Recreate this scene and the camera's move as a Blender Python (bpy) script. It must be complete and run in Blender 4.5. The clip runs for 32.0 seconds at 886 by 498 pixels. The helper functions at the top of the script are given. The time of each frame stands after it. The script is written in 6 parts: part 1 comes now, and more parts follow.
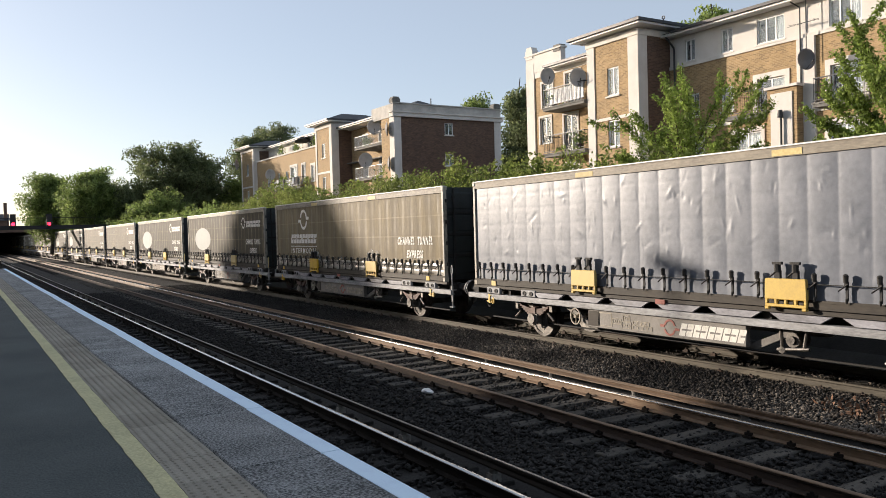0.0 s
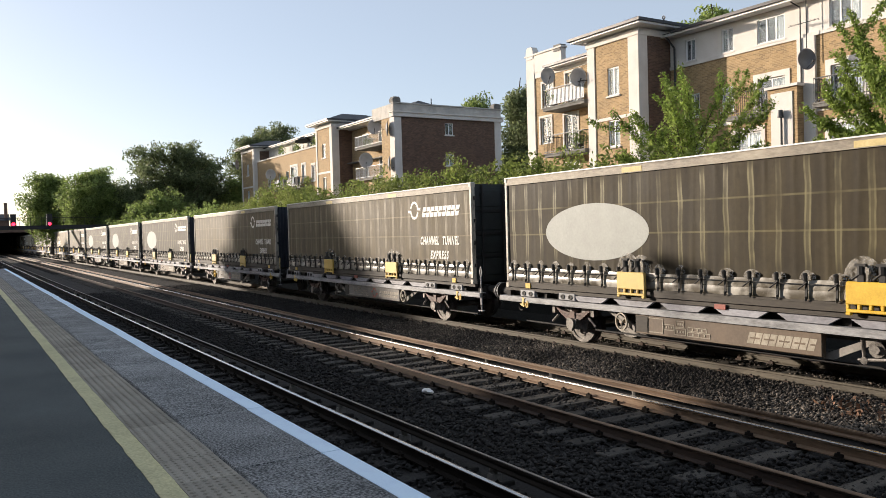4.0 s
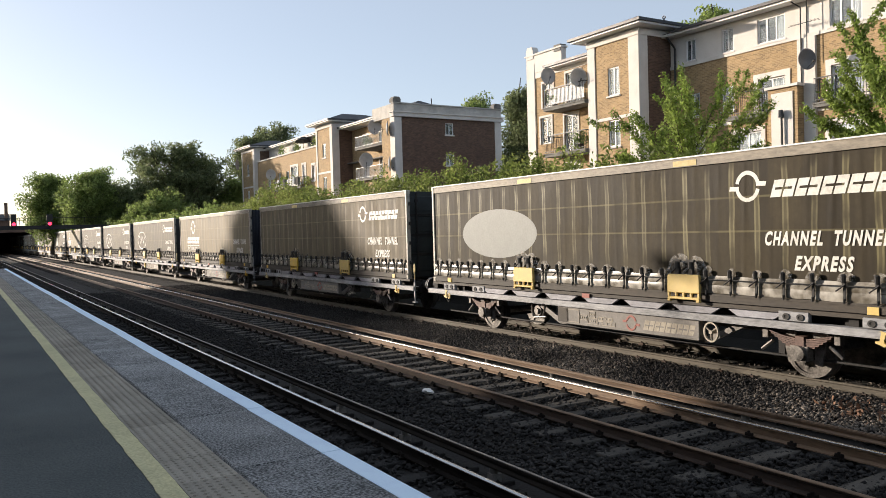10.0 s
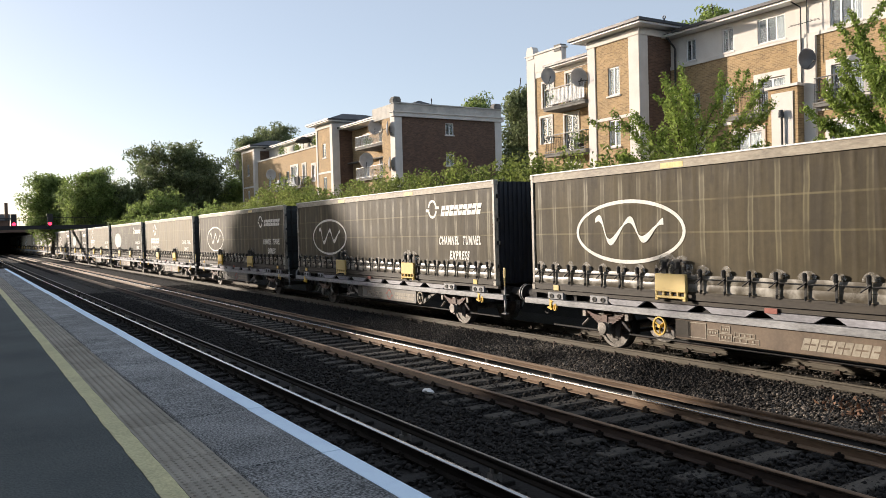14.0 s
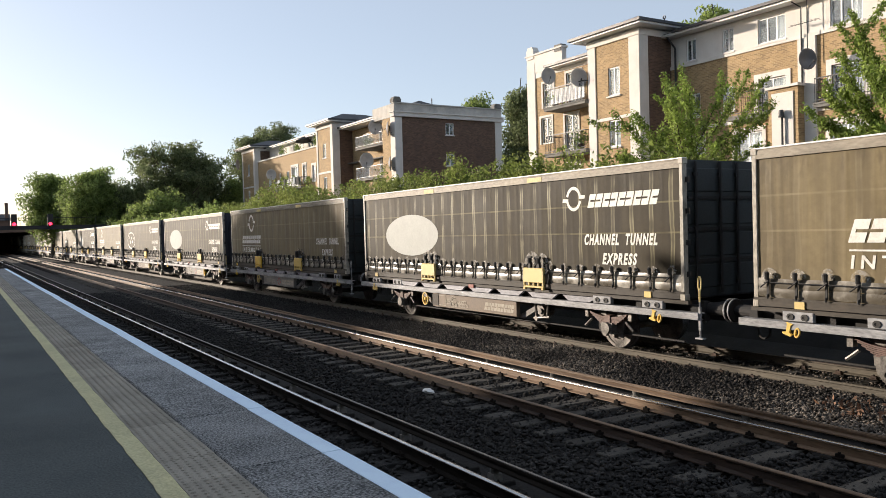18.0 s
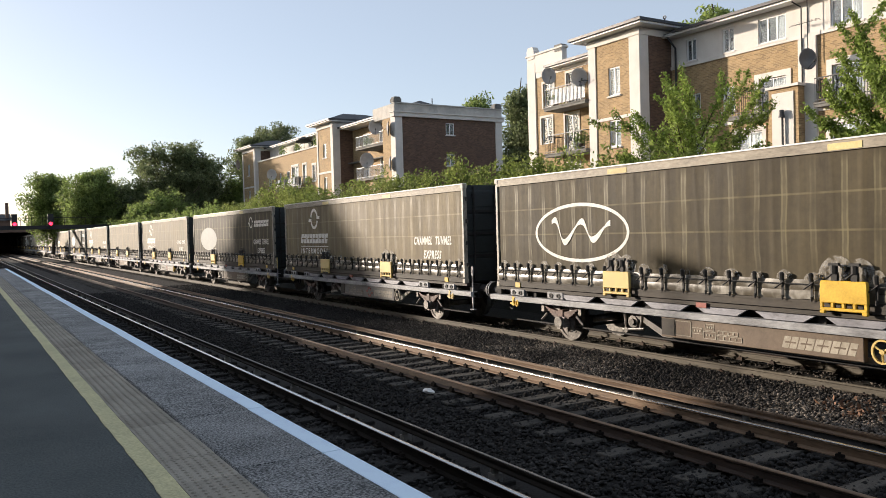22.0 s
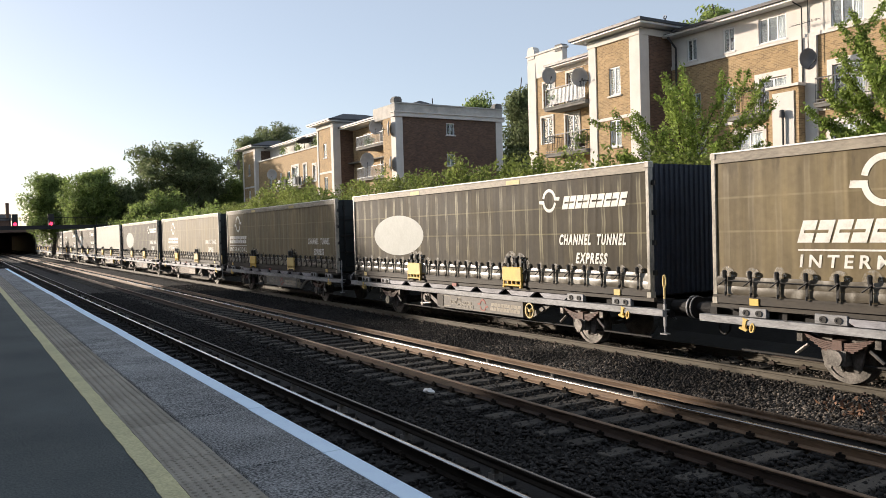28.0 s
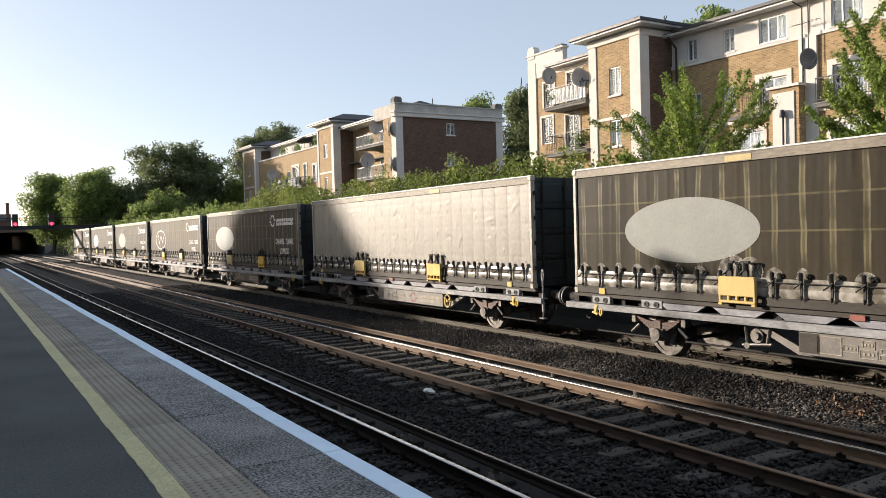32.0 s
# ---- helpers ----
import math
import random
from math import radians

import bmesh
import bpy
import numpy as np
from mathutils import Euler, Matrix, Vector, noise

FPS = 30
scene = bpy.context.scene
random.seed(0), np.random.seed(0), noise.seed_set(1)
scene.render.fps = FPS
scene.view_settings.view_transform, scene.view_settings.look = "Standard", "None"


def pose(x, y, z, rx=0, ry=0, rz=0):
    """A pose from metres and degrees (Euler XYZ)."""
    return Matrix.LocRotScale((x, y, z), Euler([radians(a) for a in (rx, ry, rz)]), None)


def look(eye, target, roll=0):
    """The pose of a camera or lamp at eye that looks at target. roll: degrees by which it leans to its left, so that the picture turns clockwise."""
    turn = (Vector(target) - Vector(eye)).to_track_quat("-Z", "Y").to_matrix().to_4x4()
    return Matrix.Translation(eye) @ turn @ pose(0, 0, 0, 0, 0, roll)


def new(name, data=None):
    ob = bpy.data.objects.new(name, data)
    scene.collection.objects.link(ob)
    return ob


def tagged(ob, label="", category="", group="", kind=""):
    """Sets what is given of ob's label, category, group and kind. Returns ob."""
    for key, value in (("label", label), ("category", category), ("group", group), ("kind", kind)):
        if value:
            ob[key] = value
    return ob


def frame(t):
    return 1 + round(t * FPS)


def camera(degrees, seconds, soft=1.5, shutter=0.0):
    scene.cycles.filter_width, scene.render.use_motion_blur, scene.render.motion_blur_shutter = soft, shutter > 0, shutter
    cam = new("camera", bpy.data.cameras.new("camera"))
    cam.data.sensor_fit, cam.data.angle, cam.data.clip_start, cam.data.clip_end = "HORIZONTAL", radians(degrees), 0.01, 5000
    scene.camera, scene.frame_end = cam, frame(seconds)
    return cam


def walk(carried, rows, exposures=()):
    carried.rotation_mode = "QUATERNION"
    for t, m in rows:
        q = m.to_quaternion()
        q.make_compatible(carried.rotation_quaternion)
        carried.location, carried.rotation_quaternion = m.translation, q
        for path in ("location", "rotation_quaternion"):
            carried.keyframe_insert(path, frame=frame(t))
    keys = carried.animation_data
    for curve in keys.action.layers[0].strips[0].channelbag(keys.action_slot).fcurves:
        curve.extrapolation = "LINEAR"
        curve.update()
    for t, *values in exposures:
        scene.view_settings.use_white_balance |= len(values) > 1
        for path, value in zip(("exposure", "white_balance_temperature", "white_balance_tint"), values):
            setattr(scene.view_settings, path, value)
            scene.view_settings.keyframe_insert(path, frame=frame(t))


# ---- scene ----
# camera on the platform, nearly still, with a slow drift to the left
cam = camera(58.5, 32.0, soft=0.55)
EYE = Vector((0.0, 0.0, 2.66))


def aim(turn):
    yaw, tilt = 0.5475 + turn, -0.0235
    way = Vector((math.sin(yaw) * math.cos(tilt), math.cos(yaw) * math.cos(tilt), math.sin(tilt)))
    return look(EYE, EYE + way * 20, -1.57)


walk(cam, [(0.0, aim(0.0008)), (4.5, aim(0.0004)), (13.0, aim(0.0)), (22.0, aim(-0.0007)), (32.0, aim(-0.0014))],
     exposures=[(0.0, 0.66, 6500, 14), (2.5, 0.75, 6500, 14), (32.0, 0.75, 6500, 14)])

# evening sun, low, from ahead of the camera and across the platform
SUN_TURN, SUN_RISE = radians(33), radians(11.5)
world = bpy.data.worlds.new("sky")
scene.world = world
world.use_nodes = True
wn = world.node_tree.nodes
sky = wn.new("ShaderNodeTexSky")
sky.sky_type, sky.sun_disc = "NISHITA", False
sky.sun_elevation, sky.sun_rotation = SUN_RISE, -SUN_TURN
sky.air_density, sky.dust_density, sky.ozone_density = 0.75, 1.0, 1.0
# thin haze over the whole sky
haze = wn.new("ShaderNodeMix")
haze.data_type = "RGBA"
haze.inputs["Factor"].default_value = 0.55
haze.inputs["B"].default_value = (2.42, 2.69, 2.88, 1)
world.node_tree.links.new(sky.outputs["Color"], haze.inputs["A"])
world.node_tree.links.new(haze.outputs["Result"], wn["Background"].inputs["Color"])
wn["Background"].inputs["Strength"].default_value = 0.15
to_sun = Vector((-math.sin(SUN_TURN) * math.cos(SUN_RISE), math.cos(SUN_TURN) * math.cos(SUN_RISE), math.sin(SUN_RISE)))
sun = new("sun", bpy.data.lights.new("sun", "SUN"))
sun.data.energy, sun.data.angle, sun.data.color = 4.25, radians(0.8), (1.0, 0.885, 0.725)
sun.matrix_world = look(to_sun * 100, (0, 0, 0))


# ---- materials ----
def mat(name, dark, light, scale=6.0, rough=0.7, metal=0.0, bump=0.15, fine=60.0, stretch=(1, 1, 1), blend=(0.35, 0.7), vary=0.0,
        island=0.0, spec=0.5, grain=0.35):
    """A surface with stains at one scale and grain at a finer one."""
    m = bpy.data.materials.new(name)
    m.use_nodes = True
    n, l = m.node_tree.nodes, m.node_tree.links
    p = n["Principled BSDF"]
    p.inputs["Metallic"].default_value = metal
    p.inputs["Specular IOR Level"].default_value = spec
    tc, mp, info = n.new("ShaderNodeTexCoord"), n.new("ShaderNodeMapping"), n.new("ShaderNodeObjectInfo")
    mp.inputs["Scale"].default_value = stretch
    l.new(tc.outputs["Object"], mp.inputs["Vector"])
    off = n.new("ShaderNodeVectorMath")
    off.operation = "MULTIPLY_ADD"
    off.inputs[1].default_value = (37.0, 53.0, 71.0)
    l.new(info.outputs["Random"], off.inputs[0])
    l.new(mp.outputs["Vector"], off.inputs[2])
    a, b = n.new("ShaderNodeTexNoise"), n.new("ShaderNodeTexNoise")
    for t, sc, de in ((a, scale, 5.0), (b, fine, 3.0)):
        t.inputs["Scale"].default_value, t.inputs["Detail"].default_value = sc, de
        t.inputs["Roughness"].default_value = 0.6
        l.new(off.outputs["Vector"], t.inputs["Vector"])
    mix = n.new("ShaderNodeMath")
    mix.operation = "MULTIPLY_ADD"
    mix.inputs[1].default_value = grain
    l.new(b.outputs["Fac"], mix.inputs[0])
    half = n.new("ShaderNodeMath")
    half.operation = "MULTIPLY"
    half.inputs[1].default_value = 1 - grain
    l.new(a.outputs["Fac"], half.inputs[0])
    l.new(half.outputs[0], mix.inputs[2])
    r = n.new("ShaderNodeValToRGB")
    r.color_ramp.elements[0].position, r.color_ramp.elements[1].position = blend
    r.color_ramp.elements[0].color, r.color_ramp.elements[1].color = (*dark, 1), (*light, 1)
    l.new(mix.outputs[0], r.inputs["Fac"])
    col = r.outputs["Color"]
    for amount, source in ((vary, info.outputs["Random"]), (island, n.new("ShaderNodeNewGeometry").outputs["Random Per Island"])):
        if amount:
            hsv, ma = n.new("ShaderNodeHueSaturation"), n.new("ShaderNodeMapRange")
            ma.inputs["To Min"].default_value, ma.inputs["To Max"].default_value = 1 - amount, 1 + amount
            l.new(source, ma.inputs["Value"])
            l.new(ma.outputs["Result"], hsv.inputs["Value"])
            l.new(col, hsv.inputs["Color"])
            col = hsv.outputs["Color"]
    l.new(col, p.inputs["Base Color"])
    rr = n.new("ShaderNodeMapRange")
    rr.inputs["To Min"].default_value, rr.inputs["To Max"].default_value = max(rough - 0.12, 0.03), min(rough + 0.12, 1)
    l.new(a.outputs["Fac"], rr.inputs["Value"])
    l.new(rr.outputs["Result"], p.inputs["Roughness"])
    if bump:
        bu = n.new("ShaderNodeBump")
        bu.inputs["Strength"].default_value, bu.inputs["Distance"].default_value = bump, 0.02
        l.new(b.outputs["Fac"], bu.inputs["Height"])
        l.new(bu.outputs["Normal"], p.inputs["Normal"])
    return m


def leaf_mat(name, dark, light):
    """Leaves that let some light through."""
    m = mat(name, dark, light, scale=0.6, rough=0.55, bump=0, fine=4.0, island=0.45, spec=0.3)
    n, l = m.node_tree.nodes, m.node_tree.links
    p, out = n["Principled BSDF"], n["Material Output"]
    tr, mx = n.new("ShaderNodeBsdfTranslucent"), n.new("ShaderNodeMixShader")
    mx.inputs["Fac"].default_value = 0.55
    src = p.inputs["Base Color"].links[0].from_socket
    l.new(src, tr.inputs["Color"])
    l.new(p.outputs["BSDF"], mx.inputs[1])
    l.new(tr.outputs["BSDF"], mx.inputs[2])
    l.new(mx.outputs["Shader"], out.inputs["Surface"])
    return m


def brick_mat(name, one, two, mortar):
    """Courses of stock brick with pale mortar, at true size, on upright walls."""
    m = mat(name, one, two, scale=1.2, rough=0.85, bump=0, fine=30)
    n, l = m.node_tree.nodes, m.node_tree.links
    p = n["Principled BSDF"]
    src = p.inputs["Base Color"].links[0].from_socket
    tc, sep, comb, add = n.new("ShaderNodeTexCoord"), n.new("ShaderNodeSeparateXYZ"), n.new("ShaderNodeCombineXYZ"), n.new("ShaderNodeMath")
    l.new(tc.outputs["Object"], sep.inputs[0])
    l.new(sep.outputs["X"], add.inputs[0])
    l.new(sep.outputs["Y"], add.inputs[1])
    l.new(add.outputs[0], comb.inputs["X"])
    l.new(sep.outputs["Z"], comb.inputs["Y"])
    bt = n.new("ShaderNodeTexBrick")
    bt.inputs["Scale"].default_value = 1.0
    bt.inputs["Brick Width"].default_value, bt.inputs["Row Height"].default_value = 0.225, 0.075
    bt.inputs["Mortar Size"].default_value, bt.inputs["Mortar Smooth"].default_value = 0.008, 0.3
    bt.inputs["Color1"].default_value, bt.inputs["Color2"].default_value = (0.72, 0.70, 0.68, 1), (1.25, 1.2, 1.1, 1)
    bt.inputs["Mortar"].default_value = (*mortar, 1)
    l.new(comb.outputs[0], bt.inputs["Vector"])
    mu = n.new("ShaderNodeMix")
    mu.data_type, mu.blend_type = "RGBA", "MULTIPLY"
    mu.inputs["Factor"].default_value = 1.0
    l.new(src, mu.inputs["A"])
    l.new(bt.outputs["Color"], mu.inputs["B"])
    l.new(mu.outputs["Result"], p.inputs["Base Color"])
    bu = n.new("ShaderNodeBump")
    bu.invert = True
    bu.inputs["Strength"].default_value, bu.inputs["Distance"].default_value = 0.5, 0.01
    l.new(bt.outputs["Fac"], bu.inputs["Height"])
    l.new(bu.outputs["Normal"], p.inputs["Normal"])
    return m


def glass_mat(name, tint):
    m = bpy.data.materials.new(name)
    m.use_nodes = True
    p = m.node_tree.nodes["Principled BSDF"]
    p.inputs["Base Color"].default_value = (*tint, 1)
    p.inputs["Roughness"].default_value, p.inputs["Transmission Weight"].default_value = 0.03, 0.9
    p.inputs["IOR"].default_value = 1.45
    return m


def glow_mat(name, colour, power):
    m = bpy.data.materials.new(name)
    m.use_nodes = True
    p = m.node_tree.nodes["Principled BSDF"]
    p.inputs["Base Color"].default_value = (*colour, 1)
    p.inputs["Emission Color"].default_value, p.inputs["Emission Strength"].default_value = (*colour, 1), power
    return m


# the next three surfaces have the shade over the tracks in their colour
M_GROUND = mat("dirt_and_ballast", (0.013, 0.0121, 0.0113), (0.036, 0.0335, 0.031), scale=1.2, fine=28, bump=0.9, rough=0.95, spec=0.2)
M_DARKSLEEPER = mat("shade_dark_sleeper", (0.010, 0.0095, 0.009), (0.03, 0.028, 0.026), scale=3, fine=45, stretch=(0.3, 2, 2), rough=0.9, vary=0.3, bump=0.5, spec=0.2)
M_DARKSTONE = mat("shaded_sooty_ballast", (0.013, 0.0122, 0.0115), (0.04, 0.0375, 0.035), scale=0.5, fine=9, rough=0.9, bump=0.3, island=0.6, spec=0.3)
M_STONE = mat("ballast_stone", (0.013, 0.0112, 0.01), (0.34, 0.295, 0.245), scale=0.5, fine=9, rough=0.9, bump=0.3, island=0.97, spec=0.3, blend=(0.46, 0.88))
M_SLEEPER = mat("weathered_sleeper", (0.034, 0.031, 0.027), (0.105, 0.096, 0.083), scale=3, fine=45, stretch=(0.3, 2, 2), rough=0.9, vary=0.3, bump=0.5, spec=0.25)
M_RUST = mat("rusty_rail_side", (0.022, 0.014, 0.01), (0.085, 0.05, 0.032), scale=5, fine=50, stretch=(1, 0.12, 1), rough=0.8, bump=0.3)
# rail side darkened to the shade of the platform track
M_SHADERAIL = mat("shaded_rail_side", (0.007, 0.006, 0.005), (0.024, 0.019, 0.015), scale=5, fine=50, stretch=(1, 0.12, 1), rough=0.9, bump=0.3, spec=0.12)
M_HEAD = mat("polished_rail_head", (0.35, 0.34, 0.33), (0.62, 0.6, 0.58), scale=4, fine=30, stretch=(1, 0.05, 1), rough=0.2, metal=1.0, bump=0.02)
M_DULLHEAD = mat("dull_rail_head", (0.16, 0.14, 0.12), (0.3, 0.27, 0.24), scale=4, fine=30, stretch=(1, 0.05, 1), rough=0.45, metal=1.0, bump=0.05)
# tarmac carries some of the cool cast of the shade in its colour
M_TARMAC = mat("platform_tarmac", (0.042, 0.052, 0.053), (0.14, 0.157, 0.156), scale=0.9, fine=60, rough=0.95, bump=0.8, spec=0.2, grain=0.68)
M_COPING = mat("coping_slab", (0.06, 0.064, 0.065), (0.46, 0.465, 0.46), scale=1.5, fine=55, rough=0.92, bump=0.9, vary=0.12, spec=0.25, grain=0.75, blend=(0.4, 0.64))
M_TACTILE = mat("tactile_paving", (0.24, 0.218, 0.18), (0.4, 0.367, 0.305), scale=1.6, fine=70, rough=0.9, bump=0.3, vary=0.10, spec=0.25)
M_YELLOW = mat("worn_yellow_line", (0.38, 0.355, 0.2), (0.68, 0.63, 0.36), scale=3, fine=42, rough=0.85, bump=0.4, grain=0.6)
# white paint tinted blue to stand for skylight in the shade
M_WHITELINE = mat("sky_tinted_white_line", (0.56, 0.70, 0.88), (0.68, 0.84, 0.98), scale=4, fine=60, rough=0.75, bump=0.1, blend=(0.25, 0.5))
M_CONCRETE = mat("old_concrete", (0.12, 0.115, 0.105), (0.26, 0.25, 0.23), scale=2, fine=40, rough=0.9, bump=0.4)
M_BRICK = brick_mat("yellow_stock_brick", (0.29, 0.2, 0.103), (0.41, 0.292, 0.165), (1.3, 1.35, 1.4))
# darker copy of the brick; on walls facing from the sun it paints shade
M_DARKBRICK = brick_mat("brown_and_shaded_brick", (0.105, 0.065, 0.048), (0.168, 0.105, 0.074), (1.25, 1.3, 1.35))
M_RENDER = mat("cream_render", (0.55, 0.51, 0.46), (0.70, 0.66, 0.61), scale=0.8, fine=50, rough=0.9, bump=0.1, blend=(0.25, 0.55))
M_STAINED = mat("stained_cream_render", (0.36, 0.34, 0.31), (0.62, 0.59, 0.54), scale=1.2, fine=30, rough=0.9, bump=0.1)
M_PAINT = mat("white_paint", (0.66, 0.65, 0.63), (0.82, 0.81, 0.8), scale=2, fine=60, rough=0.5, bump=0.03, blend=(0.25, 0.5))
M_ROOF = mat("dark_slate", (0.02, 0.021, 0.023), (0.055, 0.056, 0.06), scale=2, fine=20, rough=0.6, bump=0.3)
M_DARKMETAL = mat("dark_metal", (0.02, 0.02, 0.022), (0.05, 0.05, 0.052), scale=4, fine=40, rough=0.5, bump=0.1)
M_DISH = mat("grey_dish", (0.14, 0.14, 0.145), (0.22, 0.22, 0.225), scale=3, fine=40, rough=0.6, bump=0.05)
M_LIGHTDISH = mat("pale_dish", (0.38, 0.37, 0.36), (0.5, 0.49, 0.47), scale=3, fine=40, rough=0.6, bump=0.05)
M_GLASS = glass_mat("window_glass", (0.75, 0.82, 0.85))
M_CURTAIN = mat("net_curtain", (0.5, 0.5, 0.5), (0.75, 0.74, 0.72), scale=1, fine=12, stretch=(4, 4, 0.3), rough=0.95, bump=0.2)
M_LEAF_YOUNG = leaf_mat("young_leaves", (0.115, 0.185, 0.03), (0.36, 0.44, 0.115))
M_LEAF_HEDGE = leaf_mat("bramble_leaves", (0.12, 0.17, 0.035), (0.29, 0.32, 0.10))
# dark leaf greens raised and greyed to stand for haze over distance
M_LEAF_OAK = leaf_mat("hazed_dark_tree_leaves", (0.10, 0.135, 0.06), (0.25, 0.28, 0.14))
M_LEAF_LIME = leaf_mat("bright_tree_leaves", (0.135, 0.195, 0.055), (0.3, 0.37, 0.12))
M_BARK = mat("bark", (0.045, 0.035, 0.025), (0.12, 0.095, 0.07), scale=6, fine=40, stretch=(1, 1, 0.2), rough=0.9, bump=0.6)


def tarp_mat(name, deep, pale, stripe, amount, run_dark, run_light, sheen, spec):
    """Grimy brown curtain: cloudy stains, upright runs, pale stripes over the posts from wear and painted rib glint,
    two level seams, drips under the rail.
    """
    m = mat(name, deep, pale, scale=0.8, fine=9, rough=0.62, bump=0.1, vary=0.13, grain=0.3, blend=(0.3, 0.72), spec=spec)
    n, l = m.node_tree.nodes, m.node_tree.links
    p = n["Principled BSDF"]
    last = p.inputs["Base Color"].links[0].from_socket
    tc, info, sep = n.new("ShaderNodeTexCoord"), n.new("ShaderNodeObjectInfo"), n.new("ShaderNodeSeparateXYZ")
    l.new(tc.outputs["Object"], sep.inputs[0])

    def calc(op, a, b=None):
        k = n.new("ShaderNodeMath")
        k.operation = op
        for i, q in enumerate((a, b)):
            if q is None:
                continue
            if isinstance(q, (int, float)):
                k.inputs[i].default_value = q
            else:
                l.new(q, k.inputs[i])
        return k.outputs[0]

    def ease(value, lo, hi, out_lo, out_hi):
        k = n.new("ShaderNodeMapRange")
        k.interpolation_type = "SMOOTHSTEP"
        for socket, v in zip(("From Min", "From Max", "To Min", "To Max"), (lo, hi, out_lo, out_hi)):
            k.inputs[socket].default_value = v
        l.new(value, k.inputs["Value"])
        return k.outputs["Result"]

    def grain_of(scale, stretch_z, detail, shift):
        mp, no, ad = n.new("ShaderNodeMapping"), n.new("ShaderNodeTexNoise"), n.new("ShaderNodeVectorMath")
        mp.inputs["Scale"].default_value = (0.0, 1.0, stretch_z)
        ad.operation = "MULTIPLY_ADD"
        ad.inputs[1].default_value = (shift, shift * 0.5, 13.0)
        l.new(tc.outputs["Object"], mp.inputs["Vector"])
        l.new(info.outputs["Random"], ad.inputs[0])
        l.new(mp.outputs["Vector"], ad.inputs[2])
        l.new(ad.outputs["Vector"], no.inputs["Vector"])
        no.inputs["Scale"].default_value, no.inputs["Detail"].default_value = scale, detail
        return no.outputs["Fac"]

    def over(under, factor, colour, way="MIX"):
        mu = n.new("ShaderNodeMix")
        mu.data_type, mu.blend_type = "RGBA", way
        l.new(factor, mu.inputs["Factor"])
        l.new(under, mu.inputs["A"])
        if isinstance(colour, tuple):
            mu.inputs["B"].default_value = (*colour, 1)
        else:
            l.new(colour, mu.inputs["B"])
        return mu.outputs["Result"]

    for scale, sz, lo, hi, dark, light in ((2.6, 0.12, 0.38, 0.64, run_dark, run_light), (11.0, 0.05, 0.42, 0.66, (0.92, 0.92, 0.92), (1.08, 1.08, 1.06))):
        ra = n.new("ShaderNodeValToRGB")
        ra.color_ramp.elements[0].position, ra.color_ramp.elements[1].position = lo, hi
        ra.color_ramp.elements[0].color, ra.color_ramp.elements[1].color = (*dark, 1), (*light, 1)
        l.new(grain_of(scale, sz, 2.0, 91.0), ra.inputs["Fac"])
        mu = n.new("ShaderNodeMix")
        mu.data_type, mu.blend_type = "RGBA", "MULTIPLY"
        mu.inputs["Factor"].default_value = 1.0
        l.new(last, mu.inputs["A"])
        l.new(ra.outputs["Color"], mu.inputs["B"])
        last = mu.outputs["Result"]
    # stripes at the posts, worn unevenly, broken at the seams; rib glint painted in
    wobble = calc("MULTIPLY", calc("SUBTRACT", grain_of(1.3, 0.9, 2.0, 57.0), 0.5), 0.10)
    place = calc("DIVIDE", calc("ADD", calc("ADD", sep.outputs["Y"], wobble), 6.885), 0.53)
    own = n.new("ShaderNodeTexWhiteNoise")
    own.noise_dimensions = "1D"
    l.new(calc("ADD", calc("FLOOR", place), calc("MULTIPLY", info.outputs["Random"], 77.0)), own.inputs["W"])
    near = calc("ABSOLUTE", calc("SUBTRACT", calc("FRACT", place), 0.5))
    core = calc("MAXIMUM", ease(calc("ABSOLUTE", calc("SUBTRACT", near, 0.075)), 0.015, 0.05, 1.0, 0.0), ease(near, 0.05, 0.13, 0.42, 0.0))
    worn = ease(grain_of(2.4, 0.8, 3.0, 33.0), 0.3, 0.62, 0.25, 1.0)
    ends = calc("MULTIPLY", ease(sep.outputs["Z"], 1.75, 2.15, 0.15, 1.0), ease(sep.outputs["Z"], 3.5, 3.72, 1.0, 0.25))
    body = calc("MULTIPLY", calc("MULTIPLY", core, worn), calc("MULTIPLY", ends, ease(own.outputs["Value"], 0.0, 1.0, 0.55, 1.0)))
    last = over(last, calc("MULTIPLY", body, amount), stripe)
    dull = p.inputs["Roughness"].links[0].from_socket
    l.new(calc("SUBTRACT", dull, calc("MULTIPLY", body, 0.26)), p.inputs["Roughness"])
    p.inputs["Sheen Weight"].default_value, p.inputs["Sheen Roughness"].default_value = sheen, 0.25
    p.inputs["Sheen Tint"].default_value = (1.0, 0.94, 0.82, 1)
    for level in (2.5, 3.1):
        line = calc("MULTIPLY", ease(calc("ABSOLUTE", calc("SUBTRACT", sep.outputs["Z"], level)), 0.008, 0.026, 1.0, 0.0), worn)
        last = over(last, calc("MULTIPLY", line, 0.42), tuple(1.1 * c for c in stripe))
    # dark drips under the top rail
    drip = calc("MULTIPLY", ease(grain_of(5.5, 0.35, 3.0, 71.0), 0.52, 0.68, 0.0, 1.0), ease(sep.outputs["Z"], 3.15, 3.7, 0.0, 0.55))
    last = over(last, drip, tuple(0.55 * c for c in deep))
    l.new(last, p.inputs["Base Color"])
    return m


